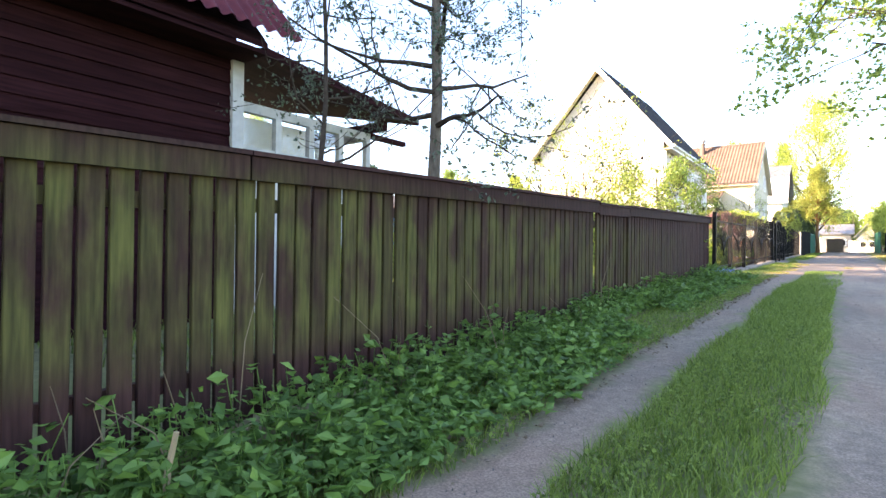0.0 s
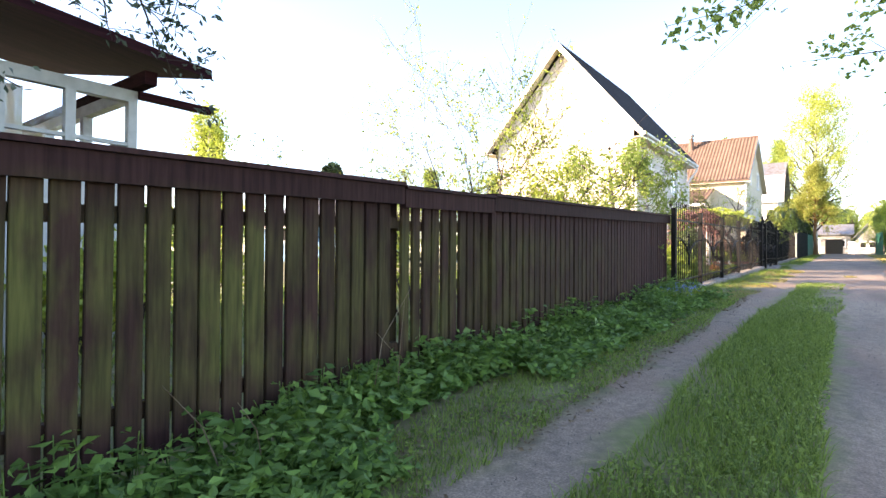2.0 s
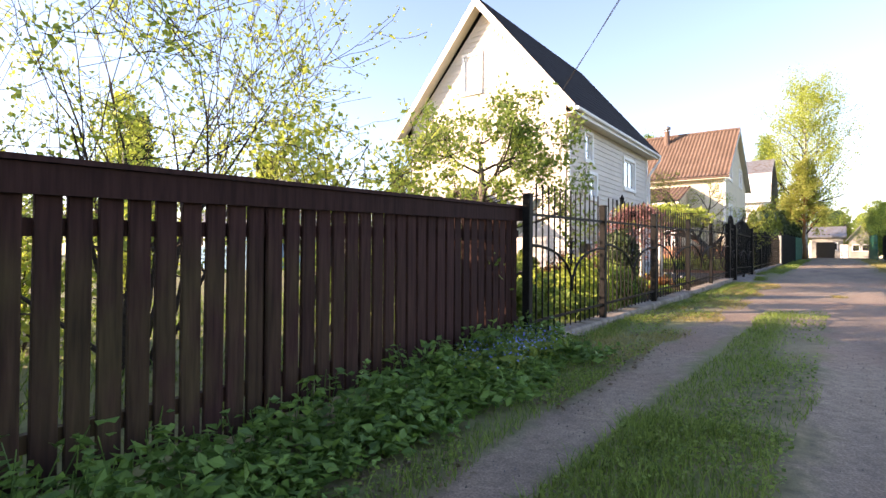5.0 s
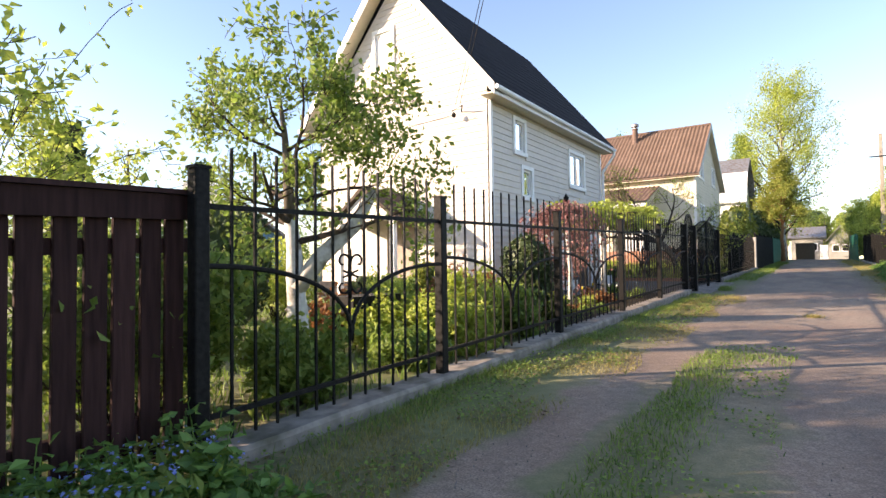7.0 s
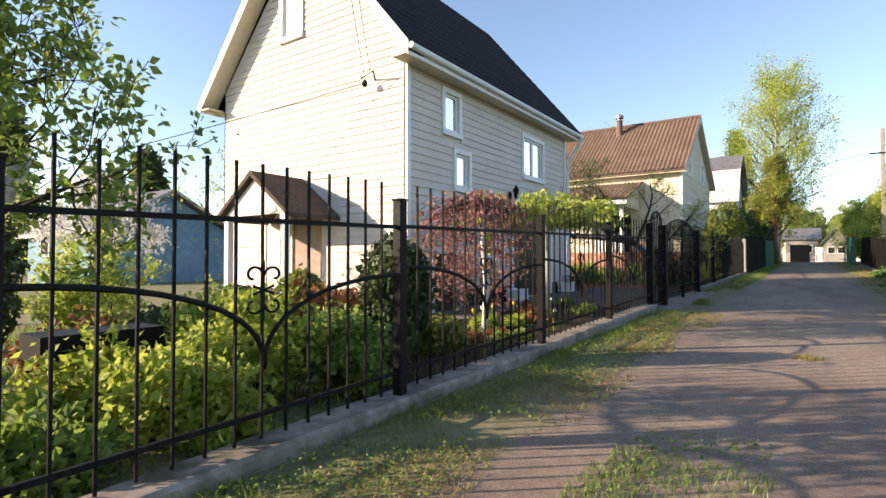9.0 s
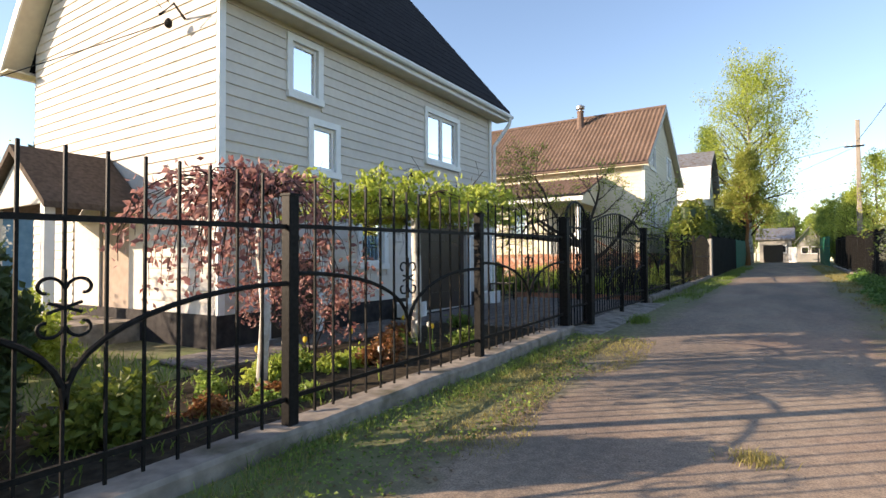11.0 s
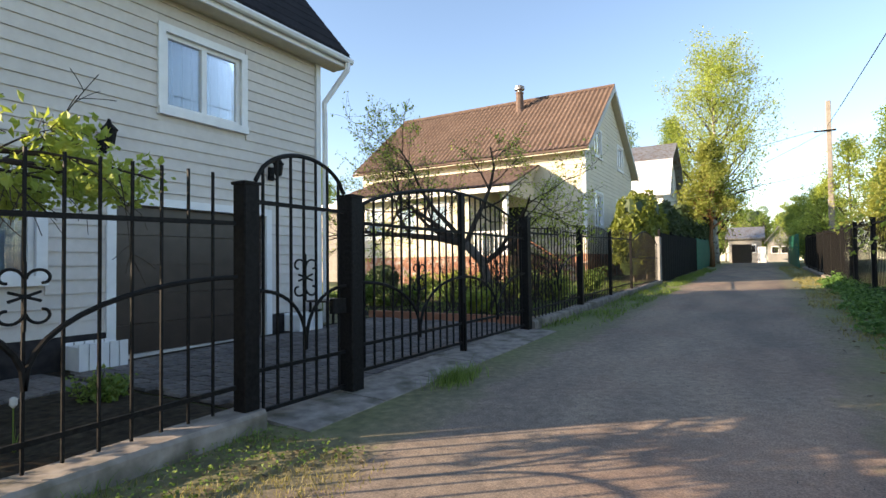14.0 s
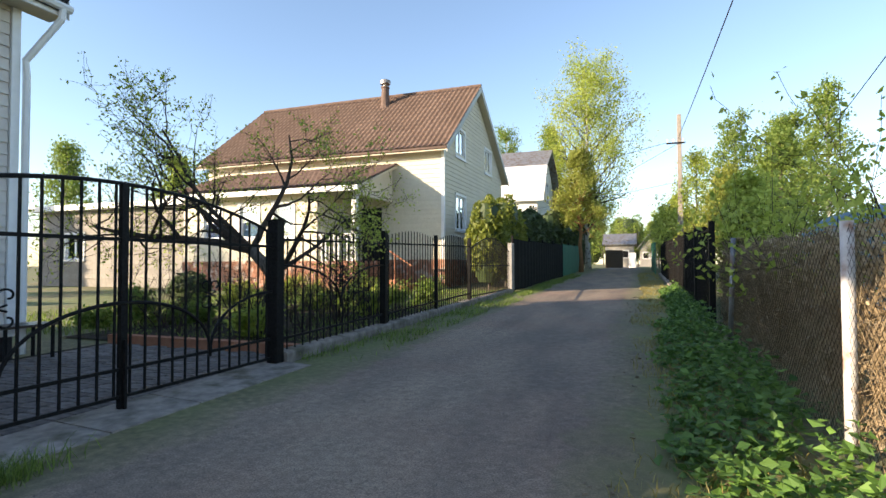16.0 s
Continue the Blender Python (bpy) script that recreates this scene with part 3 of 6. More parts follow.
def window(parent, place, u0, u1, z0, z1, panes=2, curtain=True):
    """Casing, sash frame, panes and a curtain behind, in an opening through the wall."""
    w = Mesh()
    t, o = 0.1, 0.05

    def bx(m, a, b, c, d, i, e):
        m.prism([(i, c), (e, c), (e, d), (i, d)], lambda p: place(a, p[0], p[1]), lambda p: place(b, p[0], p[1]))

    bx(w, u0 - t, u1 + t, z1, z1 + t, -0.02, o)
    bx(w, u0 - t, u1 + t, z0 - t, z0, -0.02, o + 0.025)
    bx(w, u0 - t, u0, z0, z1, -0.02, o)
    bx(w, u1, u1 + t, z0, z1, -0.02, o)
    win = part("window", w, M_WHITE, parent, "white-framed window")
    f = Mesh()
    s = 0.055
    n = panes
    for i in range(n + 1):
        c = u0 + (u1 - u0) * i / n
        a, b = (c, c + s) if i == 0 else ((c - s, c) if i == n else (c - s * 0.7, c + s * 0.7))
        bx(f, a, b, z0, z1, -0.06, -0.005)
    bx(f, u0 + s, u1 - s, z1 - s, z1, -0.058, -0.007)
    bx(f, u0 + s, u1 - s, z0, z0 + s, -0.058, -0.007)
    part("sash", f, M_WHITE, win)
    for i in range(n):
        a, b = u0 + (u1 - u0) * i / n + 0.03, u0 + (u1 - u0) * (i + 1) / n - 0.03
        g = Mesh()
        bx(g, a, b, z0 + 0.03, z1 - 0.03, -0.04, -0.034)
        gl = part("pane", g, M_GLASS, win)
        gl.visible_shadow = False
    if curtain:
        c = Mesh()
        k = 24
        pts = [place(u0 + (u1 - u0) * i / k, -0.16 + 0.02 * math.sin(i * 2.1), z) for z in (z0, z1) for i in range(k + 1)]
        c.add(pts, [(i, i + 1, k + 2 + i, k + 1 + i) for i in range(k)])
        part("curtain", c, M_CURTAIN_REFLECT, win, "curtain tinted blue as sky reflected in the pane")


def walls_box(parent, place, u0, u1, z0, z1, holes, material, thick=0.2, name="wall"):
    m = Mesh()
    for a, b, c, d in cells(u0, u1, z0, z1, holes):
        m.prism([(-thick, c), (0, c), (0, d), (-thick, d)], lambda p: place(a, p[0], p[1]), lambda p: place(b, p[0], p[1]))
    return part(name, m, material, parent)


def build_white_house():
    X0, X1, Y0, Y1 = -12.0, -6.46, 24.83, 32.17
    g = 0.62
    eave = 5.6
    rx, rz = (X0 + X1) / 2, 8.72
    h = thing("white_house", rx, (Y0 + Y1) / 2, g, "two-storey cream-sided house with a steep dark shingle roof and garage", "house")
    front = lambda u, o, z: (X1 + o, u, z)
    gable = lambda u, o, z: (u, Y0 - o, z)
    holes = [(25.99, 26.5, 4.2, 4.95), (26.4, 26.88, 3.12, 3.8), (29.48, 30.62, 3.76, 4.72), (27.5, 28.1, 1.68, 2.45), (28.88, 31.05, 0.72, 2.5), (25.6, 26.5, 0.62, 1.75)]
    wall = walls_box(h, front, Y0, Y1, g - 0.1, eave - 0.1, holes, M_SIDING)
    siding(wall, front, Y0 + 0.06, Y1 - 0.06, 1.03, 5.15, [(a - 0.09, b + 0.09, c - 0.09, d + 0.09) for a, b, c, d in holes], M_SIDING)
    wg = walls_box(h, gable, X0, X1, g - 0.1, eave, [(-9.55, -8.65, 0.9, 2.75)], M_SIDING)
    clip = lambda z: (rx - max(0, (rz - z)) / (rz - eave) * (rx - X0), rx + max(0, (rz - z)) / (rz - eave) * (X1 - rx)) if z > eave else (X0, X1)
    tri = Mesh().prism([(X0, eave), (X1, eave), (rx, rz)], lambda p: (p[0], Y0 + 0.2, p[1]), lambda p: (p[0], Y0, p[1]))
    part("gable_wall", tri, M_SIDING, h)
    siding(wg, gable, X0 + 0.06, X1 - 0.06, 1.03, rz, [(-10.4, -8.2, 0.6, 3.2), (-9.9, -9.25, 6.3, 7.6)], M_SIDING, clip=clip)
    window(h, lambda u, o, z: (u, Y0 - o - 0.012, z), -9.85, -9.3, 6.4, 7.5, 1)
    m = Mesh()
    m.box(X0, Y1 - 0.2, g - 0.1, X1, Y1, eave).box(X0, Y0, g - 0.1, X0 + 0.2, Y1, eave)
    m.prism([(X0, eave), (X1, eave), (rx, rz)], lambda p: (p[0], Y1, p[1]), lambda p: (p[0], Y1 - 0.2, p[1]))
    part("rear_wall", m, M_SIDING, h)
    # Unseen black floors and partition, added so the rooms look dark through the glass.
    part("floor_slab", Mesh().box(X0 + 0.2, Y0 + 0.2, 2.7, X1 - 0.2, Y1 - 0.2, 2.9).box(X0 + 0.2, Y0 + 0.2, g - 0.1, X1 - 0.2, Y1 - 0.2, g), M_ROOM_SHADE, h)
    part("inner_wall", Mesh().box(X1 - 1.6, Y0 + 0.2, g, X1 - 1.5, Y1 - 0.2, eave), M_ROOM_SHADE, h)
    for a, b in ((Y0 - 0.02, 25.5), (26.6, 28.78), (31.15, Y1 + 0.02)):
        part("plinth", Mesh().box(X1, a, g - 0.08, X1 + 0.045, b, 1.03), M_PLINTH, h, "dark plinth")
    part("plinth", Mesh().box(X0 - 0.02, Y0 - 0.065, g - 0.08, X1 + 0.045, Y0 - 0.021, 1.03), M_PLINTH, h, "dark plinth")
    for y in (Y0, Y1):
        part("corner_trim", Mesh().box(X1 + 0.0, y - 0.05, 1.03, X1 + 0.05, y + 0.05, 5.14), M_WHITE, h)
    # roof: two slabs, open eaves with soffit boards
    ov, e = 0.37, 0.42
    k = (rz - eave) / (X1 - rx)
    for s in (1, -1):
        ex = rx + s * ((X1 - rx) + ov)
        ez = 5.27
        o = [(rx, rz + 0.28), (ex, ez), (ex, ez + 0.1), (rx, rz + 0.40)]
        part("roof", Mesh().prism(o, lambda p: (p[0], Y0 - e, p[1]), lambda p: (p[0], Y1 + e, p[1])), M_SHINGLE, h, "dark shingle roof slope")
        # courses of shingles
        c = Mesh()
        L = math.hypot(ex - rx, rz + 0.4 - ez - 0.1)
        n = int(L / 0.3)
        for i in range(n):
            t0, t1 = i / n, (i + 1) / n
            xa, za = rx + (ex - rx) * t0, rz + 0.405 - (rz + 0.4 - ez - 0.1) * t0
            xb, zb = rx + (ex - rx) * t1, rz + 0.405 - (rz + 0.4 - ez - 0.1) * t1
            c.prism([(xa, za), (xb, zb), (xb, zb + 0.014), (xa, za + 0.003)], lambda p: (p[0], Y0 - e - 0.01, p[1]), lambda p: (p[0], Y1 + e + 0.01, p[1]))
        part("shingle_cover", c, M_SHINGLE, h)["kind"] = "stuff"
        part("fascia", Mesh().box(ex - 0.03 if s > 0 else ex, Y0 - e, ez - 0.14, ex if s > 0 else ex + 0.03, Y1 + e, ez + 0.07), M_WHITE, h)
        xs = sorted((ex - s * 0.03, rx + s * (X1 - rx)))
        part("soffit", Mesh().box(xs[0], Y0 - e, ez - 0.12, xs[1], Y1 + e, ez - 0.09), M_SOFFIT, h)
        gx = ex + s * 0.05
        part("gutter", Mesh().tube([(gx, Y0 - e, ez), (gx, Y1 + e, ez - 0.03)], 0.055, 8), M_WHITE, h)
        for yy, dy in ((Y0 - e, 1), (Y1 + e, -1)):
            o2 = [(rx, rz + 0.10), (ex, ez - 0.16), (ex, ez + 0.09), (rx, rz + 0.39)]
            part("barge_board", Mesh().prism(o2, lambda p: (p[0], yy - 0.015, p[1]), lambda p: (p[0], yy + 0.015, p[1])), M_WHITE, h)
            o3 = [(rx, rz + 0.22), (ex, ez - 0.08), (ex, ez - 0.05), (rx, rz + 0.26)]
            part("verge_soffit", Mesh().prism(o3, lambda p: (p[0], yy + dy * 0.02, p[1]), lambda p: (p[0], yy + dy * e, p[1])), M_SOFFIT, h)
    gx, ez = X1 + ov + 0.05, 5.25
    yd = Y1 + 0.1
    part("downpipe", Mesh().tube([(gx, Y1 + e - 0.1, ez), (gx, Y1 + e - 0.12, ez - 0.18), (X1 + 0.1, yd - 0.02, ez - 0.75), (X1 + 0.09, yd, ez - 0.95), (X1 + 0.09, yd, 0.8)], 0.045, 8), M_WHITE, h)
    for a, b, c, d in holes[:4]:
        window(h, front, a, b, c, d, 2 if b - a > 0.9 else 1)
    # garage and cellar doors
    for a, b, c, d, n, lab in ((28.88, 31.05, 0.72, 2.5, 5, "closed dark brown garage door"), (25.6, 26.5, 0.62, 1.75, 3, "low dark brown cellar door")):
        dr = part("garage_door" if n == 5 else "cellar_door", Mesh().box(X1 - 0.13, a, c, X1 - 0.1, b, d), M_GARAGE, h, lab)
        for i in range(n):
            part("door_panel", Mesh().box(X1 - 0.1, a, c + (d - c) * i / n + 0.005, X1 - 0.07, b, c + (d - c) * (i + 1) / n - 0.005), M_GARAGE, dr)
        f = Mesh().box(X1 - 0.02, a - 0.1, c, X1 + 0.06, a, d).box(X1 - 0.02, b, c, X1 + 0.06, b + 0.1, d).box(X1 - 0.02, a - 0.1, d, X1 + 0.06, b + 0.1, d + 0.1)
        part("door_frame", f, M_WHITE, dr, "white door casing")
    for y in (28.72, 31.15):
        ln = part("wall_lantern", Mesh().box(X1 + 0.03, y - 0.05, 3.05, X1 + 0.06, y + 0.05, 3.25).tube([(X1 + 0.05, y, 3.12), (X1 + 0.14, y, 3.05), (X1 + 0.2, y, 3.1)], 0.012, 5), M_IRON, h, "black wall lantern")
        part("lantern_body", Mesh().lathe(X1 + 0.2, y, [(0.03, 3.1), (0.055, 3.12), (0.075, 3.27), (0.09, 3.29), (0.03, 3.36), (0.012, 3.41)], 6), M_IRON, ln)
    # entrance porch on the gable
    pm = Mesh()
    for sx, lo in ((-10.3, 2.4), (-8.1, 2.4)):
        o = [(-9.2, 3.22), (sx, lo), (sx, lo + 0.08), (-9.2, 3.32)]
        pm.prism(o, lambda p: (p[0], Y0 - 1.3, p[1]), lambda p: (p[0], Y0 - 0.03, p[1]))
    pr = part("porch_roof", pm, M_PORCH, h, "small brown porch roof")
    tm = Mesh().prism([(-10.12, 2.48), (-8.28, 2.48), (-9.2, 3.17)], lambda p: (p[0], Y0 - 1.2, p[1]), lambda p: (p[0], Y0 - 1.15, p[1]))
    part("porch_gable", tm, M_SIDING, pr)
    for x in (-10.05, -8.35):
        part("porch_post", Mesh().box(x - 0.06, Y0 - 1.22, g, x + 0.06, Y0 - 1.1, 2.47), M_WHITE, h)
    part("front_door", Mesh().box(-9.55, Y0 + 0.04, 0.9, -8.65, Y0 + 0.1, 2.75), surface("taupe_door", (0.3, 0.24, 0.2), (0.38, 0.31, 0.26), 8), h, "taupe front door")
    part("door_step", Mesh().box(-10.0, Y0 - 1.1, g - 0.05, -8.2, Y0 - 0.05, 0.88), M_KERB, h)
    # wire bracket on the gable
    b = Mesh().tube([(-7.2, Y0 - 0.03, 5.0), (-7.0, Y0 - 0.3, 5.05), (-7.25, Y0 - 0.35, 4.95)], 0.02, 5)
    b.lathe(-7.3, Y0 - 0.2, [(0.02, 4.84), (0.05, 4.87), (0.05, 4.93), (0.02, 4.97)], 8)
    part("wire_bracket", b, M_IRON, h)


build_white_house()


def corrugated(mesh, p0, u, v, lu, lv, amp=0.03, wave=0.22, step=0.38):
    """Tile sheet: waves along u, small steps down the slope v."""
    nrm = Vector(u).cross(Vector(v)).normalized()
    if nrm.z < 0:
        nrm = -nrm
    nu, nv = int(lu / wave * 6), int(lv / step)
    pts = []
    for j in range(nv):
        for e in (0, 1):
            for i in range(nu + 1):
                a = i / nu * lu
                hgt = amp * math.cos(2 * math.pi * a / wave) + (0.03 if e else 0.0)
                pts.append(Vector(p0) + Vector(u) * a + Vector(v) * (lv * (j + e) / nv) + nrm * hgt)
    w = nu + 1
    mesh.add(pts, [(r * w + i, r * w + i + 1, (r + 1) * w + i + 1, (r + 1) * w + i) for r in range(2 * nv - 1) for i in range(nu)])


def build_red_roof_house():
    X0, X1, Y0, Y1 = -17.0, -5.92, 46.4, 55.2
    g = gz(50) - 0.1
    eave, rz, ry = 6.4, 9.62, 50.5
    h = thing("red_roof_house", -12, 50, g, "cream-sided house with a brown-red tile roof and brick plinth", "house")
    side = lambda u, o, z: (X1 + o, u, z)
    face = lambda u, o, z: (u, Y0 - o, z)
    hw = [(47.75, 48.9, 6.25, 7.35), (52.0, 53.1, 6.25, 7.35), (47.75, 48.95, 3.3, 4.65), (51.6, 52.8, 3.3, 4.65)]
    w = walls_box(h, side, Y0, Y1, g, eave, [q for q in hw if q[3] < eave], M_SIDING2)
    tri = [(Y0, eave), (Y1, eave), (Y1, eave + 0.05), (ry, rz), (Y0, eave + 0.05)]
    up = Mesh()
    n = 24
    for i in range(n):
        za, zb = eave + (rz - eave) * i / n, eave + (rz - eave) * (i + 1) / n
        f = 1 - (i + 1) / n
        lo, hi = ry - (ry - Y0) * f, ry + (Y1 - ry) * f
        for a, b, c, d in cells(lo, hi, za, zb, [(q[0], q[1], max(za, q[2]), min(zb, q[3])) for q in hw[:2] if q[2] < zb and q[3] > za]):
            if b - a > 0.02:
                up.prism([(-0.2, c), (0, c), (0, d), (-0.2, d)], lambda p: side(a, p[0], p[1]), lambda p: side(b, p[0], p[1]))
    part("gable_wall", up, M_SIDING2, h)
    clip = lambda z: (ry - (ry - Y0) * (rz - z) / (rz - eave), ry + (Y1 - ry) * (rz - z) / (rz - eave)) if z > eave else (Y0, Y1)
    siding(w, side, Y0 + 0.08, Y1, 2.1, rz, [(a - 0.1, b + 0.1, c - 0.1, d + 0.1) for a, b, c, d in hw], M_SIDING2, 0.17, clip)
    w2 = walls_box(h, face, X0, X1, g, eave, [], M_SIDING2)
    siding(w2, face, -10.5, X1 - 0.08, 2.1, eave, [], M_SIDING2, 0.17)
    part("upper_band", Mesh().box(X0, Y0 - 0.03, 5.4, -10.5, Y0, eave), M_SIDING2, h)
    part("rear_wall", Mesh().box(X0, Y1 - 0.2, g, X1, Y1, eave).prism([(Y0, g), (Y1, g), (Y1, eave), (ry, rz), (Y0, eave)], lambda p: (X0, p[0], p[1]), lambda p: (X0 + 0.2, p[0], p[1])), M_SIDING2, h)
    # Added black partition and ceiling, unseen, that darken the inside behind the windows.
    part("inner_wall", Mesh().box(X1 - 1.7, Y0 + 0.2, g, X1 - 1.6, Y1 - 0.2, eave).box(X1 - 1.5, Y0 + 0.2, 5.0, X1 - 0.2, Y1 - 0.2, 5.15), M_ROOM_SHADE, h)
    part("corner_trim", Mesh().box(X1 - 0.08, Y0 - 0.045, 2.1, X1 + 0.045, Y0 + 0.08, eave + 0.1), M_WHITE, h)
    pl = Mesh().box(X1, Y0 - 0.05, g, X1 + 0.05, Y1, 2.1).box(-10.5, Y0 - 0.05, g, X1, Y0, 2.1)
    part("plinth", pl, M_BRICK, h, "red-brown brick plinth")
    for a, b, c, d in hw:
        window(h, side, a, b, c, d, 2)
    # main roof
    ov, ex = 0.45, 0.3
    k = (rz - eave) / (ry - Y0)
    for s, yy in ((-1, Y0 - ov), (1, Y1 + ov)):
        kk = (rz - eave) / abs((Y0 if s < 0 else Y1) - ry)
        ze = eave - ov * kk + 0.15
        sl = Vector((0, yy - ry, ze - rz - 0.15))
        m = Mesh()
        corrugated(m, (X0 - ex, ry, rz + 0.2), (1, 0, 0), sl.normalized(), X1 - X0 + 2 * ex, sl.length)
        smooth(part("roof_tiles", m, M_REDTILE, h, "brown-red wavy tile roof"))
        o = [(ry, rz + 0.02), (yy, ze - 0.12), (yy, ze - 0.04), (ry, rz + 0.12)]
        part("roof_deck", Mesh().prism(o, lambda p: (X0 - ex + 0.02, p[0], p[1]), lambda p: (X1 + ex - 0.02, p[0], p[1])), M_SOFFIT, h)
        o = [(ry, rz - 0.06), (yy, ze - 0.2), (yy, ze + 0.04), (ry, rz + 0.22)]
        part("barge_board", Mesh().prism(o, lambda p: (X1 + ex - 0.015, p[0], p[1]), lambda p: (X1 + ex + 0.02, p[0], p[1])), M_OLDWHITE, h)
        part("gutter", Mesh().tube([(X0 - ex, yy, ze - 0.02), (X1 + ex, yy, ze - 0.02)], 0.06, 6), M_REDTILE, h)
    part("ridge_cap", Mesh().tube([(X0 - ex, ry, rz + 0.22), (X1 + ex, ry, rz + 0.22)], 0.09, 8), M_REDTILE, h)
    cx, cy = -9.95, 49.7
    ch = part("chimney_pipe", Mesh().lathe(cx, cy, [(0.42, 8.6), (0.3, 8.95), (0.2, 9.2), (0.17, 9.95), (0.2, 10.0), (0.2, 10.05)], 12), M_REDTILE, h, "brown chimney pipe")
    part("chimney_cap", Mesh().lathe(cx, cy, [(0.1, 10.05), (0.1, 10.15), (0.24, 10.17), (0.24, 10.33), (0.06, 10.42)], 12), M_STEEL, ch, "shiny metal cowl")
    # enclosed porch along the front
    PX0, PX1, PY = -15.6, -8.05, 43.7
    hp = [(-12.9, -12.1, 2.9, 4.1), (-11.4, -10.6, 2.9, 4.1), (-14.6, -13.8, 2.9, 4.1)]
    pf = lambda u, o, z: (u, PY - o, z)
    pw = walls_box(h, pf, PX0, -9.6, 2.05, 4.65, hp, M_SIDING2, 0.12, "porch_wall")
    siding(pw, pf, PX0, -9.6, 2.05, 4.65, [(a - 0.1, b + 0.1, c - 0.1, d + 0.1) for a, b, c, d in hp], M_SIDING2, 0.17)
    for a, b, c, d in hp:
        window(h, pf, a, b, c, d, 1)
    part("porch_side", Mesh().box(PX0, PY, 2.05, PX0 + 0.12, Y0, 4.7), M_SIDING2, h)
    part("porch_side", Mesh().box(-9.72, PY + 0.12, 2.05, -9.6, Y0, 4.7), M_SIDING2, h)
    # Flat near-black panel on the wall paints the shade of the open doorway.
    part("porch_door", Mesh().box(-9.3, Y0 - 0.06, 2.05, -8.45, Y0 - 0.032, 4.1), M_ROOM_SHADE, h, "dark panel painted as the shaded open porch doorway")
    part("porch_plinth", Mesh().box(PX0 - 0.03, PY - 0.05, g - 0.2, PX1 + 0.03, PY + 0.1, 2.05).box(PX1 - 0.1, PY + 0.1, g - 0.2, PX1 + 0.03, Y0, 2.05), M_BRICK, h, "red-brown brick plinth")
    part("porch_floor", Mesh().box(PX0, PY + 0.1, 1.95, PX1 - 0.1, Y0, 2.05), M_KERB, h)
    for x in (PX1 - 0.12,):
        part("porch_post", Mesh().box(x - 0.09, PY, 2.05, x + 0.09, PY + 0.18, 4.6), M_WHITE, h)
    m = Mesh().box(-9.6, PY + 0.03, 2.9, PX1 - 0.2, PY + 0.09, 2.98)
    for i in range(8):
        x = -9.5 + 0.17 * i
        m.box(x, PY + 0.045, 2.05, x + 0.05, PY + 0.075, 2.9)
    part("porch_rail", m, M_WHITE, h)
    m = Mesh()
    sl = Vector((0, PY - 0.5 - Y0, 4.55 - 5.75))
    corrugated(m, (PX0 - 0.4, Y0 - 0.04, 5.78), (1, 0, 0), sl.normalized(), PX1 - PX0 + 0.7, sl.length)
    smooth(part("porch_roof", m, M_REDTILE, h, "brown-red tile lean-to roof"))
    o = [(Y0 - 0.04, 5.62), (PY - 0.48, 4.4), (PY - 0.48, 4.5), (Y0 - 0.04, 5.72)]
    part("porch_deck", Mesh().prism(o, lambda p: (PX0 - 0.35, p[0], p[1]), lambda p: (PX1 + 0.27, p[0], p[1])), M_SOFFIT, h)
    part("porch_fascia", Mesh().box(PX0 - 0.4, PY - 0.53, 4.36, PX1 + 0.3, PY - 0.49, 4.54), M_WHITE, h)
    o = [(Y0 - 0.04, 5.7), (PY - 0.3, 4.55), (PY, 4.3), (Y0 - 0.04, 4.3)]
    part("porch_cheek", Mesh().prism(o, lambda p: (PX1 - 0.05, p[0], p[1]), lambda p: (PX1 + 0.05, p[0], p[1])), M_SIDING2, h)
    st = Mesh()
    for i in range(6):
        st.box(PX1 + 0.04 + 0.28 * i, PY + 0.6, g - 0.1, PX1 + 0.32 + 0.28 * i, PY + 1.9, 1.95 - 0.18 * i)
    stairs = part("porch_stairs", st, M_TERRA, h, "red-brown porch stairs")
    hr = Mesh().tube([(PX1 + 0.1, PY + 0.55, 2.9), (PX1 + 1.8, PY + 0.55, 1.85)], 0.03, 6)
    for i in range(4):
        hr.tube([(PX1 + 0.15 + 0.5 * i, PY + 0.55, g), (PX1 + 0.15 + 0.5 * i, PY + 0.55, 2.87 - 0.31 * i)], 0.018, 5)
    part("handrail", hr, M_TERRA, stairs)


build_red_roof_house()


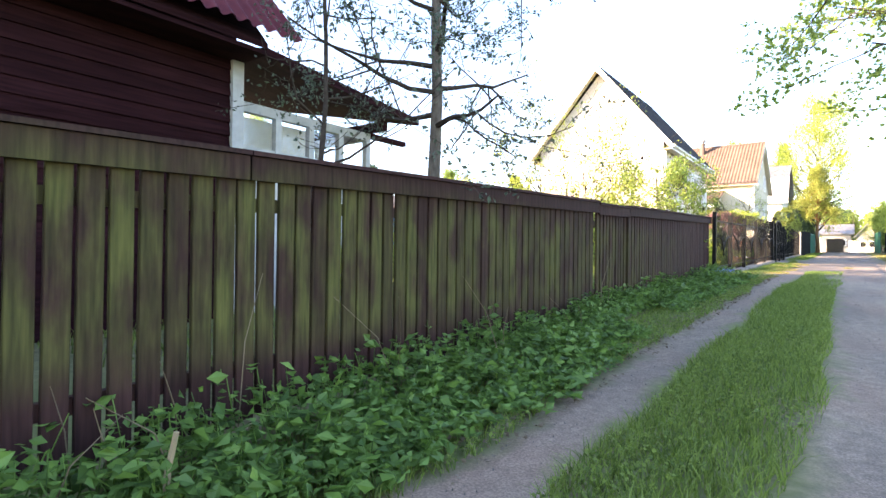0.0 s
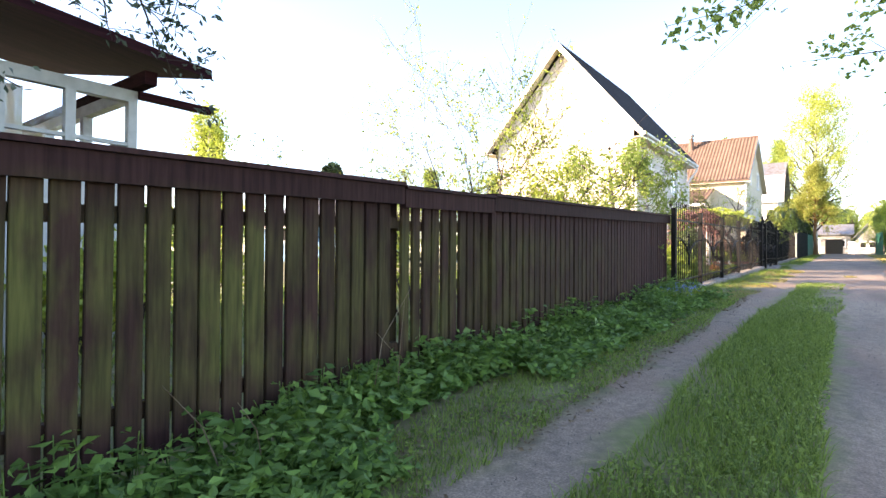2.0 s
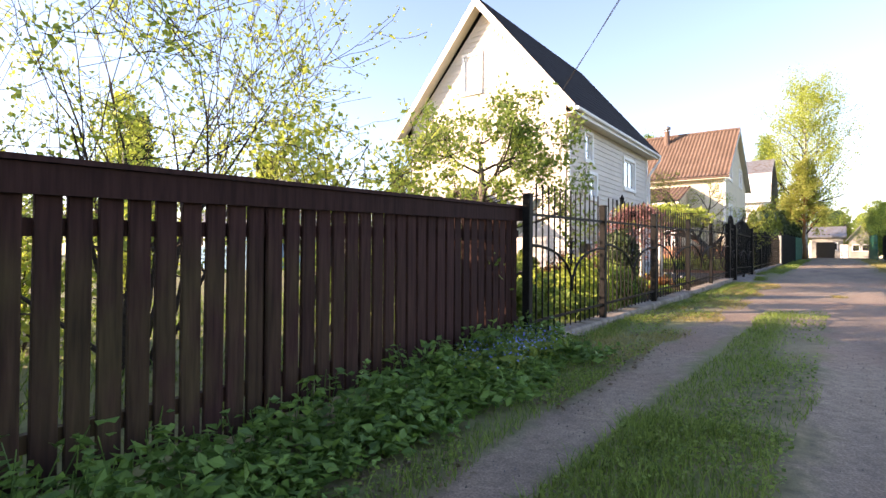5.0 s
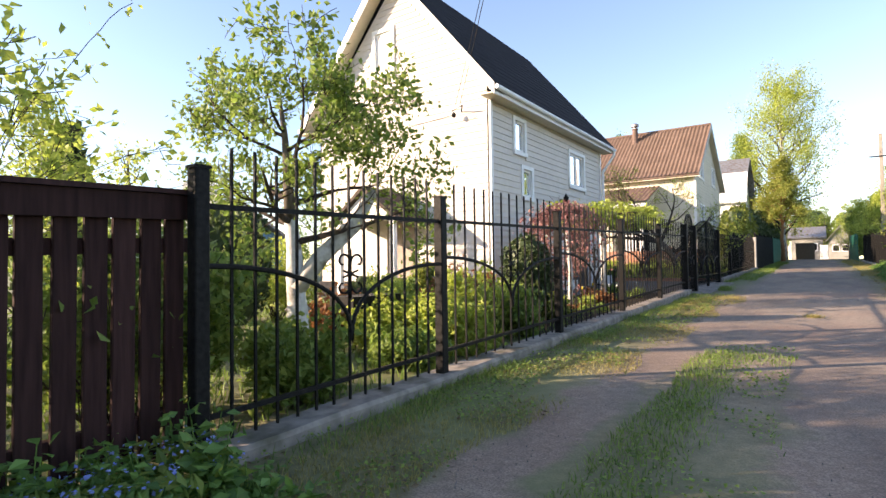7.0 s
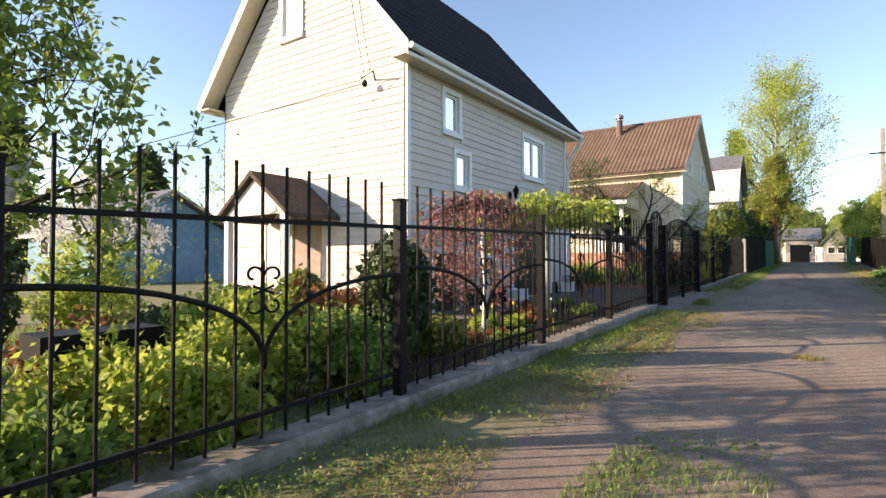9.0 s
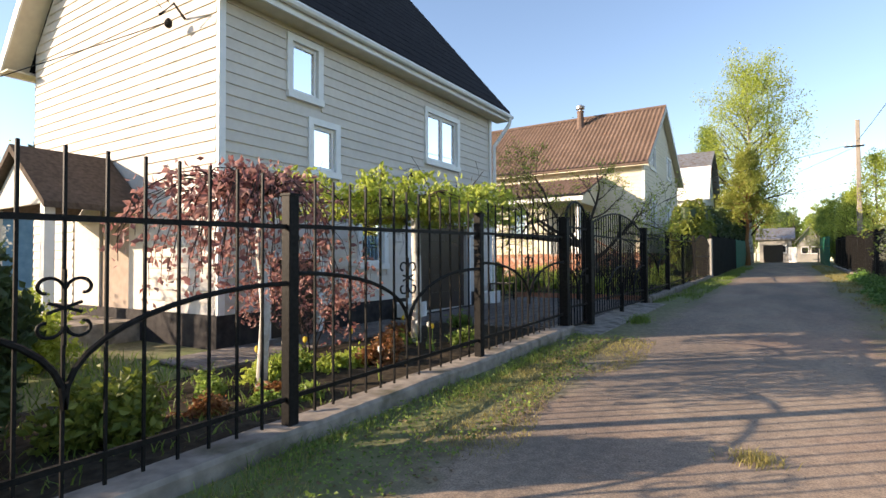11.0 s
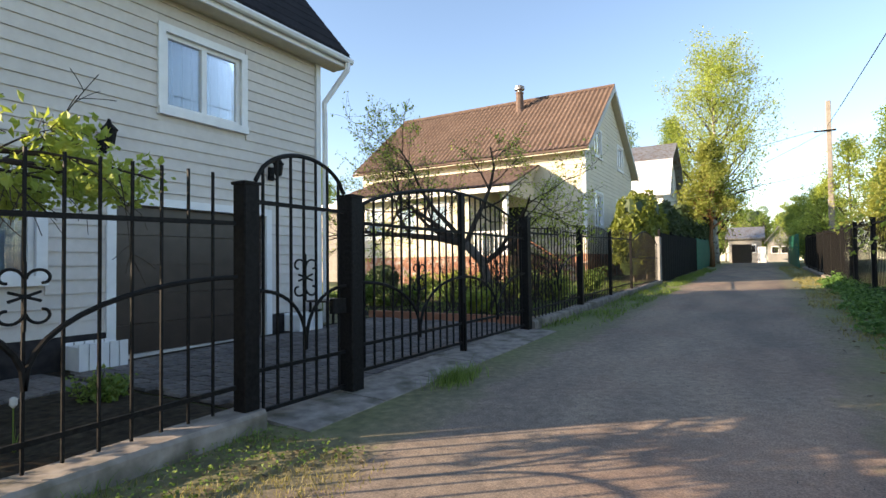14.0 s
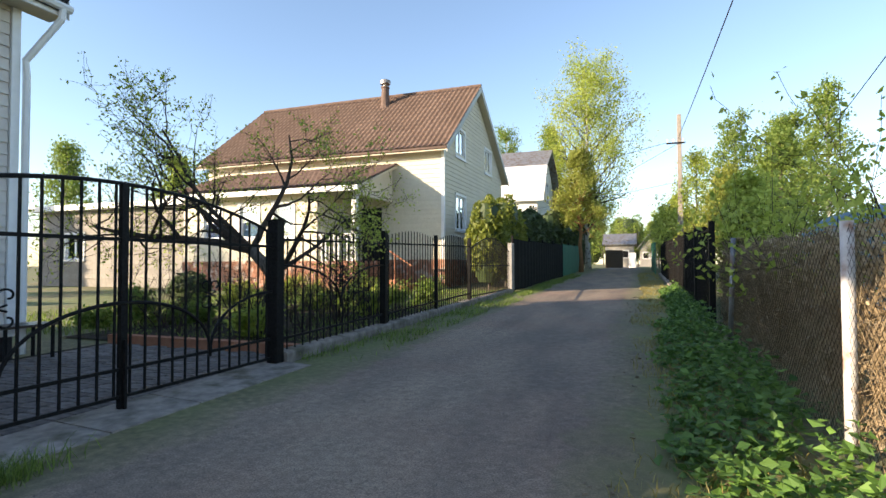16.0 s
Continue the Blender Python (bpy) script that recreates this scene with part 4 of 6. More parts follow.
def build_brown_cabin():
    X, Y0, Y1, g = -4.85, -6.0, 3.0, gz(1)
    h = thing("brown_cabin", X - 2.5, 0, g, "dark brown timber cabin with a red tin roof and white veranda", "house")
    front = lambda u, o, z: (X + o, u, z)
    w = walls_box(h, front, Y0, Y1, g, 3.4, [], M_BROWN)
    siding(w, front, Y0, Y1 - 0.07, g + 0.3, 3.3, [], M_BROWN, 0.13)
    part("side_wall", Mesh().box(X - 5, Y1 - 0.2, g, X - 0.2, Y1, 3.4).box(X - 5, Y0, g, X - 0.2, Y0 + 0.2, 3.4).box(X - 5, Y0, g, X - 4.8, Y1, 3.4), M_BROWN, h)
    part("corner_post", Mesh().box(X - 0.06, Y1 - 0.07, g, X + 0.06, Y1 + 0.05, 3.14), M_OLDWHITE, h, "white corner post")
    rx = X - 2.5
    for s in (1, -1):
        ex = rx + s * 3.05
        m = Mesh()
        sl = Vector((ex - rx, 0, 3.28 - 6.6))
        corrugated(m, (rx, Y0 - 0.4, 6.6), (0, 1, 0), sl.normalized(), Y1 - Y0 + 0.75, sl.length, 0.025, 0.15, 3.0)
        smooth(part("roof_sheet", m, M_REDTIN, h, "dark red corrugated tin roof"))
        o = [(rx, 6.35), (ex - s * 0.1, 3.17), (ex - s * 0.1, 3.22), (rx, 6.5)]
        part("roof_deck", Mesh().prism(o, lambda p: (p[0], Y0 - 0.35, p[1]), lambda p: (p[0], Y1 + 0.05, p[1])), M_BROWN, h)
        xs = sorted((ex - s * 0.12, rx + s * 2.5))
        part("soffit", Mesh().box(xs[0], Y0 - 0.3, 3.12, xs[1], Y1 + 0.05, 3.16), M_BROWN, h)
    part("gable", Mesh().prism([(X - 5, 3.4), (X, 3.4), (rx, 6.3)], lambda p: (p[0], Y1 - 0.1, p[1]), lambda p: (p[0], Y1 - 0.05, p[1])), M_REDTIN, h)
    # veranda
    v0, v1, vz = Y1 + 0.05, 4.95, 2.68
    part("veranda_wall", Mesh().box(X - 0.14, v0, g, X - 0.06, v1, 2.08).box(X - 0.14, v0, vz, X - 0.06, v1, vz + 0.1), M_OLDWHITE, h)
    vw = Mesh()
    for y in (v0 + 0.03, v0 + 0.5, v0 + 0.95, v0 + 1.4, v1 - 0.04):
        vw.box(X - 0.13, y - 0.035, 2.08, X - 0.055, y + 0.035, vz)
    vw.box(X - 0.12, v0, 2.3, X - 0.07, v1, 2.33)
    vw.box(X - 3.5, v1 - 0.1, 2.3, X - 0.15, v1 - 0.02, 2.34)
    for x in (1.0, 2.0, 3.0):
        vw.box(X - x - 0.04, v1 - 0.1, 2.08, X - x + 0.04, v1 - 0.02, vz)
    part("veranda_frame", vw, M_OLDWHITE, h, "white veranda window frames")
    part("veranda_end", Mesh().box(X - 3.5, v1 - 0.1, g, X - 0.15, v1 - 0.02, 2.08).box(X - 3.5, v1 - 0.1, vz, X - 0.15, v1 - 0.02, vz + 0.1), M_OLDWHITE, h)
    gl = part("veranda_pane", Mesh().box(X - 0.1, v0, 2.1, X - 0.095, v1 - 0.5, vz), M_GLASS, h)
    gl.visible_shadow = False
    part("veranda_curtain", Mesh().box(X - 0.3, v0 + 0.05, 2.0, X - 0.28, v0 + 1.15, vz), M_SIDING2, h, "yellowed lace curtain")
    o = [(X + 0.42, 2.9), (X + 0.42, 2.98), (X - 3.6, 3.85), (X - 3.6, 3.75)]
    part("veranda_roof", Mesh().prism(o, lambda p: (p[0], Y1 + 0.06, p[1] + 0.22), lambda p: (p[0], 5.35, p[1])), M_BROWN, h)
    part("veranda_beam", Mesh().box(X - 3.5, v1 - 0.06, 2.79, X + 0.2, v1 + 0.04, 2.9).box(X - 0.1, v1, 2.72, X - 0.02, 5.6, 2.78), M_BROWN, h)
    # the cabin stands well back in its garden
    k = 1.33
    h.scale = (k, k, k)
    h.location = (-0.64 + h.location.x * k, 2.27 + h.location.y * k, 0.92 + (h.location.z - 1.25) * k)


build_brown_cabin()


def build_garden_shed():
    X0, X1, Y0, Y1, g = -25.0, -16.4, 44.6, 49.0, gz(45) - 0.05
    dull = surface("dull_cream_panel", (0.3, 0.275, 0.24), (0.37, 0.34, 0.295), 9, 0.7, 0.1, vary=0.12)
    h = thing("flat_roof_annex", -20, 46, g, "low cream annex with a flat white-edged roof", "outbuilding")
    face = lambda u, o, z: (u, Y0 - o, z)
    hw = [(-23.4, -22.3, 2.2, 3.3)]
    w = walls_box(h, face, X0, X1, g, 4.35, hw, dull)
    siding(w, face, X0, X1, g + 0.4, 4.35, [(a - 0.1, b + 0.1, c - 0.1, d + 0.1) for a, b, c, d in hw], dull, 0.2)
    window(h, face, *hw[0], 2)
    part("side_wall", Mesh().box(X1 - 0.2, Y0 + 0.2, g, X1, Y1, 4.35).box(X0, Y0 + 0.2, g, X0 + 0.2, Y1, 4.35).box(X0, Y1, g, X1, Y1 + 0.2, 4.35), dull, h)
    part("roof", Mesh().box(X0 - 0.4, Y0 - 0.4, 4.36, X1 + 0.3, Y1 + 0.4, 4.6), M_WHITE, h)


def build_gambrel_house():
    X0, X1, Y0, Y1, g = -11.6, -5.6, 64.0, 71.5, gz(66)
    h = thing("gambrel_house", -9, 68, g, "pale house with a grey gambrel roof", "house")
    out = [(Y0, g), (Y1, g), (Y1, 6.4), (Y1 - 1.3, 8.6), ((Y0 + Y1) / 2, 10.1), (Y0 + 1.3, 8.6), (Y0, 6.4)]
    wl = Mesh().prism(out, lambda p: (X0, p[0], p[1]), lambda p: (X1, p[0], p[1]))
    part("wall", wl, M_WHITE, h)
    rp = [(Y0 - 0.4, 6.2), (Y0 + 1.25, 8.75), ((Y0 + Y1) / 2, 10.3), (Y1 - 1.25, 8.75), (Y1 + 0.4, 6.2)]
    for i in range(4):
        (ya, za), (yb, zb) = rp[i], rp[i + 1]
        o = [(ya, za), (yb, zb), (yb, zb + 0.12), (ya, za + 0.12)]
        part("roof", Mesh().prism(o, lambda p: (X0 - 0.4, p[0], p[1]), lambda p: (X1 + 0.5, p[0], p[1])), M_WHITE if i == 0 else M_STEEL, h)
    side = lambda u, o, z: (X1 + o + 0.06, u, z)
    for a, b, c, d in ((67.2, 68.4, 6.6, 7.9), (65.4, 66.5, 3.4, 4.8), (69.0, 70.1, 3.4, 4.8)):
        window(h, side, a, b, c, d, 2, False)
        # Backing in the same blue, the sky's reflection put into its colour.
        part("window_back", Mesh().box(X1 + 0.004, a, c, X1 + 0.012, b, d), M_CURTAIN_REFLECT, h)


def far_house(x0, x1, y0, y1, z1, zr, wallm, roofm, label, along_x=True):
    g = gz(y0)
    h = thing("far_house", (x0 + x1) / 2, (y0 + y1) / 2, g, label, "house")
    if along_x:
        ym = (y0 + y1) / 2
        o = [(y0, g), (y1, g), (y1, z1), (ym, zr), (y0, z1)]
        part("wall", Mesh().prism(o, lambda p: (x0, p[0], p[1]), lambda p: (x1, p[0], p[1])), wallm, h)
        for a, s in ((y0 - 0.4, 1), (y1 + 0.4, 1)):
            o = [(a, z1 - 0.2), (ym, zr + 0.1), (ym, zr + 0.25), (a, z1 - 0.05)]
            part("roof", Mesh().prism(o, lambda p: (x0 - 0.4, p[0], p[1]), lambda p: (x1 + 0.4, p[0], p[1])), roofm, h)
    else:
        xm = (x0 + x1) / 2
        o = [(x0, g), (x1, g), (x1, z1), (xm, zr), (x0, z1)]
        part("wall", Mesh().prism(o, lambda p: (p[0], y0, p[1]), lambda p: (p[0], y1, p[1])), wallm, h)
        for a in (x0 - 0.4, x1 + 0.4):
            o = [(a, z1 - 0.2), (xm, zr + 0.1), (xm, zr + 0.25), (a, z1 - 0.05)]
            part("roof", Mesh().prism(o, lambda p: (p[0], y0 - 0.4, p[1]), lambda p: (p[0], y1 + 0.4, p[1])), roofm, h)
    for k in range(2):
        u = x0 + (x1 - x0) * (0.3 + 0.4 * k)
        for z in (g + 1.2, g + 3.6):
            if z + 1.1 < z1 + 0.5:
                wn_ = part("window", Mesh().box(u - 0.5, y0 - 0.06, z, u + 0.5, y0 - 0.004, z + 1.1), M_WHITE, h)
                # Near-black pane: the darkness of the room behind is painted onto it.
                part("pane", Mesh().box(u - 0.4, y0 - 0.07, z + 0.1, u + 0.4, y0 - 0.061, z + 1.0), M_ROOM_SHADE, wn_)
    return h


build_garden_shed()
build_gambrel_house()
far_house(-3.6, 0.1, 105, 112, 4.7, 6.0, M_STONE, M_STEEL, "far pale two-storey house with a grey roof")
far_house(0.9, 3.9, 118, 126, 4.5, 6.6, M_STONE, M_STEEL, "far grey-roofed cottage at the lane's end", False)
far_house(-30, -22, 60, 70, 5, 8, M_OLDWHITE, M_STEEL, "pale grey-roofed house behind the gardens")
far_house(-31, -24, 27, 33, 2.9, 4.6, M_BLUE, M_STEEL, "bluish garden house behind the fence")


def build_lane_fences():
    # dark and green fences further along on the left
    for a, b, mat_, lab in ((45.2, 57.0, M_DARKTIN, "dark solid metal fence along the lane"), (57.1, 66.0, M_GREENFENCE, "dark green tin fence along the lane")):
        f = thing("tin_fence", -3.0, (a + b) / 2, gz(a), lab, "fence")
        n = int((b - a) / 2.4)
        for i in range(n):
            y0, y1 = a + (b - a) * i / n, a + (b - a) * (i + 1) / n
            m = Mesh()
            k = 20
            edge = [(-3.0 + (0.02 if j % 4 < 2 else 0.0), y0 + (y1 - y0) * j / k) for j in range(k + 1)]
            edge += [(-3.03, q[1]) for q in reversed(edge)]
            m.prism(edge, lambda p: (p[0], p[1], gz(y0) + 0.05), lambda p: (p[0], p[1], gz(y0) + 1.75))
            part("sheet", m, mat_, f)
            part("post", Mesh().box(-3.1, y0 - 0.04, gz(y0), -3.03, y0 + 0.04, gz(y0) + 1.85), M_IRON, f)
    w = Mesh().box(-2.6, 88, gz(88), -0.8, 88.3, gz(88) + 1.9)
    single("brick_gate_wall", w, M_GARAGE, -1.7, 88, gz(88), "dark red-brown wall at the lane's far bend", "wall")
    w = Mesh().box(-0.3, 92, gz(90) - 0.1, 0.5, 93, gz(90) + 1.7, chamfer=0.05)
    single("white_gate_pillar", w, M_WHITE, 0.1, 92, gz(90), "white rendered pillar at the far bend", "pillar")
    # right side: iron fence on a kerb, then green tin
    kerb("kerb_lane", 1.85, 2.12, 37.2, 60.0, gz(37) + 0.1, gz(60) + 0.1, "concrete base under the dark iron fence")
    f = thing("lane_iron_fence", 1.98, 48, gz(48), "dark iron bar fence on a low concrete base", "fence")
    y = 37.3
    while y < 58:
        iron_panel(f, 1.98, y + 0.04, y + 2.46, gz(y) + 0.1, 15, arcs=False, rise=0.0, crown=0.1, top=1.5, low=0.1)
        iron_post(f, 1.98, y, gz(y), gz(y) + 1.72, 0.045)
        y += 2.5
    f = thing("green_fence", 2.0, 65, gz(65), "turquoise-green tin fence further down the lane", "fence")
    for i in range(5):
        m = Mesh()
        y0 = 60.2 + i * 2.2
        edge = [(1.7 + (0.02 if j % 4 < 2 else 0.0), y0 + 0.11 * j) for j in range(21)]
        edge += [(1.74, q[1]) for q in reversed(edge)]
        m.prism(edge, lambda p: (p[0], p[1], gz(y0)), lambda p: (p[0], p[1], gz(y0) + 1.9))
        part("sheet", m, M_GREENFENCE, f)
    # chain-link fence with dry vines
    rng = np.random.default_rng(8)
    fence = thing("wire_fence", 2.05, 33, gz(33), "old chain-link fence overgrown with dry vines", "fence")
    a, b = 27.6, 37.1
    for y, mat_, lean in ((27.7, M_STEEL, 0), (31.6, M_RUSTWHITE, 0.0), (35.75, M_STEEL, 0.12)):
        r = 0.036 if y == 31.6 else 0.03
        p = Mesh().tube([(2.06 if r > 0.033 else 2.0, y, gz(y) - 0.1), ((2.06 if r > 0.033 else 2.01) + lean * 0.3, y - lean, gz(y) + 1.42)], r, 10)
        smooth(part("post", p, mat_, fence, "rusty white-painted pipe post" if r > 0.033 else "grey steel post"))
    wires = Mesh()
    n = int((b - a) / 0.07)
    for i in range(-20, n):
        for s in (1, -1):
            y0 = a + i * 0.07
            ya, yb = (y0, y0 + 1.35) if s > 0 else (y0 + 1.35, y0)
            wires.tube([(2.05, ya, gz(y0) + 0.05), (2.05, yb, gz(y0) + 1.4)], 0.0013, 3)
    part("wire_mesh", wires, M_IRON, fence)["kind"] = "stuff"
    v = Mesh()
    for i in range(2400):
        y = rng.uniform(a, b + 0.3)
        z = gz(y) + rng.uniform(0, 0.9)
        p = [(2.12 + rng.uniform(-0.05, 0.16), y, z)]
        for s in range(4):
            q = p[-1]
            p.append((2.14 + rng.uniform(-0.07, 0.18), q[1] + rng.normal(0, 0.09), min(q[2] + rng.uniform(0.02, 0.26) * (1 if rng.random() > 0.2 else -1), gz(y) + 1.42)))
        v.tube(p, 0.0032, 3)
    v.leaves(np.stack([2.16 + rng.uniform(-0.06, 0.2, 5000), rng.uniform(a, b + 0.4, 5000), gz(33) + rng.uniform(0, 1.0, 5000) ** 0.7 * 1.38], 1), 0.035, rng, 0, 2.6, 0.6)
    single("dry_vines", v, L_STRAW, 2.1, 33, gz(33), "tangle of dry straw-coloured vines on the wire fence", "vines", kind="stuff")


build_lane_fences()


def build_pole(x, y, top, label):
    p = thing("utility_pole", x, y, gz(y), label, "utility pole", "utility poles")
    g = gz(y)
    part("shaft", Mesh().box(x - 0.11, y - 0.09, g - 0.3, x + 0.11, y + 0.09, g + 3.2, chamfer=0.02).box(x - 0.09, y - 0.075, g + 3.2, x + 0.09, y + 0.075, top, chamfer=0.015), M_POLE, p)
    part("cross_arm", Mesh().box(x - 0.55, y - 0.12, top - 1.35, x + 0.25, y - 0.085, top - 1.28), M_IRON, p)
    for dx in (-0.5, -0.25, 0.15):
        part("insulator", Mesh().lathe(x + dx, y - 0.1, [(0.02, top - 1.28), (0.045, top - 1.24), (0.03, top - 1.2), (0.045, top - 1.16), (0.02, top - 1.12)], 8), M_WHITE, p)


build_pole(2.65, 54.2, 8.7, "tall slim concrete utility pole with an iron cross arm")
build_pole(2.9, 12.0, 7.8, "concrete utility pole beside the lane")


def wire(a, b, sag, r=0.009):
    n = 14
    pts = [tuple(a[i] + (b[i] - a[i]) * k / n - (sag * 4 * (k / n) * (1 - k / n) if i == 2 else 0) for i in range(3)) for k in range(n + 1)]
    single("overhead_wire", Mesh().tube(pts, r, 4), M_IRON, *pts[0], "black overhead power line strung between poles", "wire", "overhead wires")


wire((2.6, 54.1, 7.6), (2.95, 12, 7.3), 0.35, 0.014)
wire((2.65, 54.1, 7.4), (-12, 90, 7.0), 0.4)
wire((2.2, 54.1, 7.45), (-14, 64, 6.9), 0.3)
wire((2.5, 54.1, 5.6), (-14, 68, 5.6), 0.3)
wire((6.5, 50, 5.6), (3.6, 26, 6.4), 0.15, 0.012)
wire((-7.15, 24.45, 5.0), (2.9, 12, 7.1), 0.25, 0.006)
wire((-7.05, 24.5, 5.05), (2.9, 12, 7.3), 0.2, 0.006)
wire((-7.25, 24.6, 4.9), (-22, 19, 2.6), 0.2)


# ---- drive and beds ----
def build_drive():
    rng = np.random.default_rng(5)
    base = Mesh()
    base.add([(-6.4, 23.9, gz(24) + 0.012), (-5.35, 23.9, gz(24) + 0.012), (-5.35, 28.2, gz(28.2) + 0.012), (-6.4, 28.2, gz(28.2) + 0.012)], [(0, 1, 2, 3)])
    base.add([(-6.4, 28.2, gz(28.2) + 0.012), (-3.2, 28.2, gz(28.2) + 0.012), (-3.2, 33.4, gz(33.4) + 0.012), (-6.4, 33.4, gz(33.4) + 0.012)], [(0, 1, 2, 3)])
    drive = single("drive", base, M_SOIL, -5, 30, gz(30), "grey paved drive in front of the garage", "drive", kind="structure")
    shapes = []
    for k in range(3):
        d = bpy.data.meshes.new("paver")
        w, l, c = (0.24, 0.16, 0.008)
        m = Mesh().add([(0, 0, 0), (w, 0, 0), (w, l, 0), (0, l, 0), (c, c, 0.022 + 0.002 * k), (w - c, c, 0.022), (w - c, l - c, 0.023), (c, l - c, 0.021)], [(0, 1, 5, 4), (1, 2, 6, 5), (2, 3, 7, 6), (3, 0, 4, 7), (4, 5, 6, 7)])
        d.from_pydata(m.v, [], m.f)
        d.materials.append(M_PAVER)
        shapes.append(d)
    rest = Mesh()
    cnt = 0
    row = 0
    x = -3.2 - 0.25
    while x > -6.4:
        y = 28.22 + (0.08 if row % 2 else 0)
        while y < 33.3:
            if cnt < 300:
                ob = new("paver", shapes[int(rng.integers(3))])
                ob.parent = drive
                ob.location = (x + 5, y - 30, gz(y) + 0.012 - gz(30) + rng.uniform(-0.002, 0.003))
                cnt += 1
            else:
                z = gz(y) + 0.012
                rest.add([(x, y, z), (x + 0.24, y, z), (x + 0.24, y + 0.16, z), (x, y + 0.16, z), (x + 0.008, y + 0.008, z + 0.022), (x + 0.232, y + 0.008, z + 0.022), (x + 0.232, y + 0.152, z + 0.022), (x + 0.008, y + 0.152, z + 0.022)], [(0, 1, 5, 4), (1, 2, 6, 5), (2, 3, 7, 6), (3, 0, 4, 7), (4, 5, 6, 7)])
            y += 0.167
        x -= 0.247
        row += 1
    for r in range(4):
        x = -5.6 - r * 0.247
        y = 23.95
        while y < 28.1:
            z = gz(y) + 0.012
            rest.box(x, y, z, x + 0.24, y + 0.16, z + 0.022)
            y += 0.167
    part("further_pavers", rest, M_PAVER, drive)["kind"] = "stuff"
    ap = Mesh()
    for i in range(6):
        y0, y1 = 28.1 + i * 0.82, 28.9 + i * 0.82
        ap.prism([(-3.2, 0.02), (-2.62, -0.005), (-2.6, -0.06), (-3.2, -0.06)], lambda p: (p[0], y0, gz(y0) + p[1] + 0.015), lambda p: (p[0], y1, gz(y1) + p[1] + 0.015))
    single("drive_apron", ap, M_KERB, -2.9, 30.5, gz(30.5), "worn concrete apron under the drive gate", "apron", kind="structure")
    k = Mesh().box(-6.4, 33.45, gz(33) - 0.05, -3.15, 33.6, gz(33.5) + 0.13)
    single("bed_edging", k, M_TERRA, -4.8, 33.5, gz(33.5), "low red brick edging of the garden bed", "edging")
    for x0, y0, x1, y1 in ((-5.3, 20.6, -3.18, 28.15), (-7.6, 33.6, -3.16, 40.0)):
        n = 16
        pts = [(x0 + (x1 - x0) * i / n, y0 + (y1 - y0) * j / n, gz(y0 + (y1 - y0) * j / n) + 0.02 + 0.04 * rng.random() * (0 < i < n and 0 < j < n)) for j in range(n + 1) for i in range(n + 1)]
        s = Mesh().add(pts, [(j * (n + 1) + i, j * (n + 1) + i + 1, (j + 1) * (n + 1) + i + 1, (j + 1) * (n + 1) + i) for j in range(n) for i in range(n)])
        single("flower_bed", s, M_SOIL, (x0 + x1) / 2, (y0 + y1) / 2, gz(y0), "dark dug earth of a flower bed", "flower bed", kind="structure")


build_drive()

# ---- plants ----


def grow(wood, tips, start, direction, length, radius, depth, rng, sides=5, bend=0.25, split=4, up=0.1, shrink=0.62):
    """A limb with side twigs; tips collects places for leaves."""
    n = 5
    p = Vector(start)
    d = Vector(direction).normalized()
    path, rad = [p.copy()], [radius]
    for i in range(n):
        d = (d + Vector(rng.normal(0, bend, 3)) * 0.6 + Vector((0, 0, up))).normalized()
        p = p + d * (length / n)
        path.append(p.copy())
        rad.append(max(radius * (1 - 0.75 * (i + 1) / n), 0.0028))
    wood.tube(path, rad, sides)
    if depth <= 1:
        tips.extend(path[2:])
    if depth > 0:
        for k in range(split):
            t = rng.uniform(0.3, 1.0)
            j = min(int(t * n), n - 1)
            q = path[j].lerp(path[j + 1], t * n - j)
            side = Vector(rng.normal(0, 1, 3))
            nd = (path[j + 1] - path[j]).normalized() * 0.7 + side.normalized() * 0.8
            grow(wood, tips, q, nd, length * shrink * rng.uniform(0.7, 1.1), max(rad[j] * 0.55, 0.003), depth - 1, rng, max(3, sides - 1), bend, split, up, shrink)


def scatter(tips, per, spread, rng):
    t = np.array([tuple(p) for p in tips])
    t = np.repeat(t, per, axis=0)
    return t + rng.normal(0, spread, t.shape)


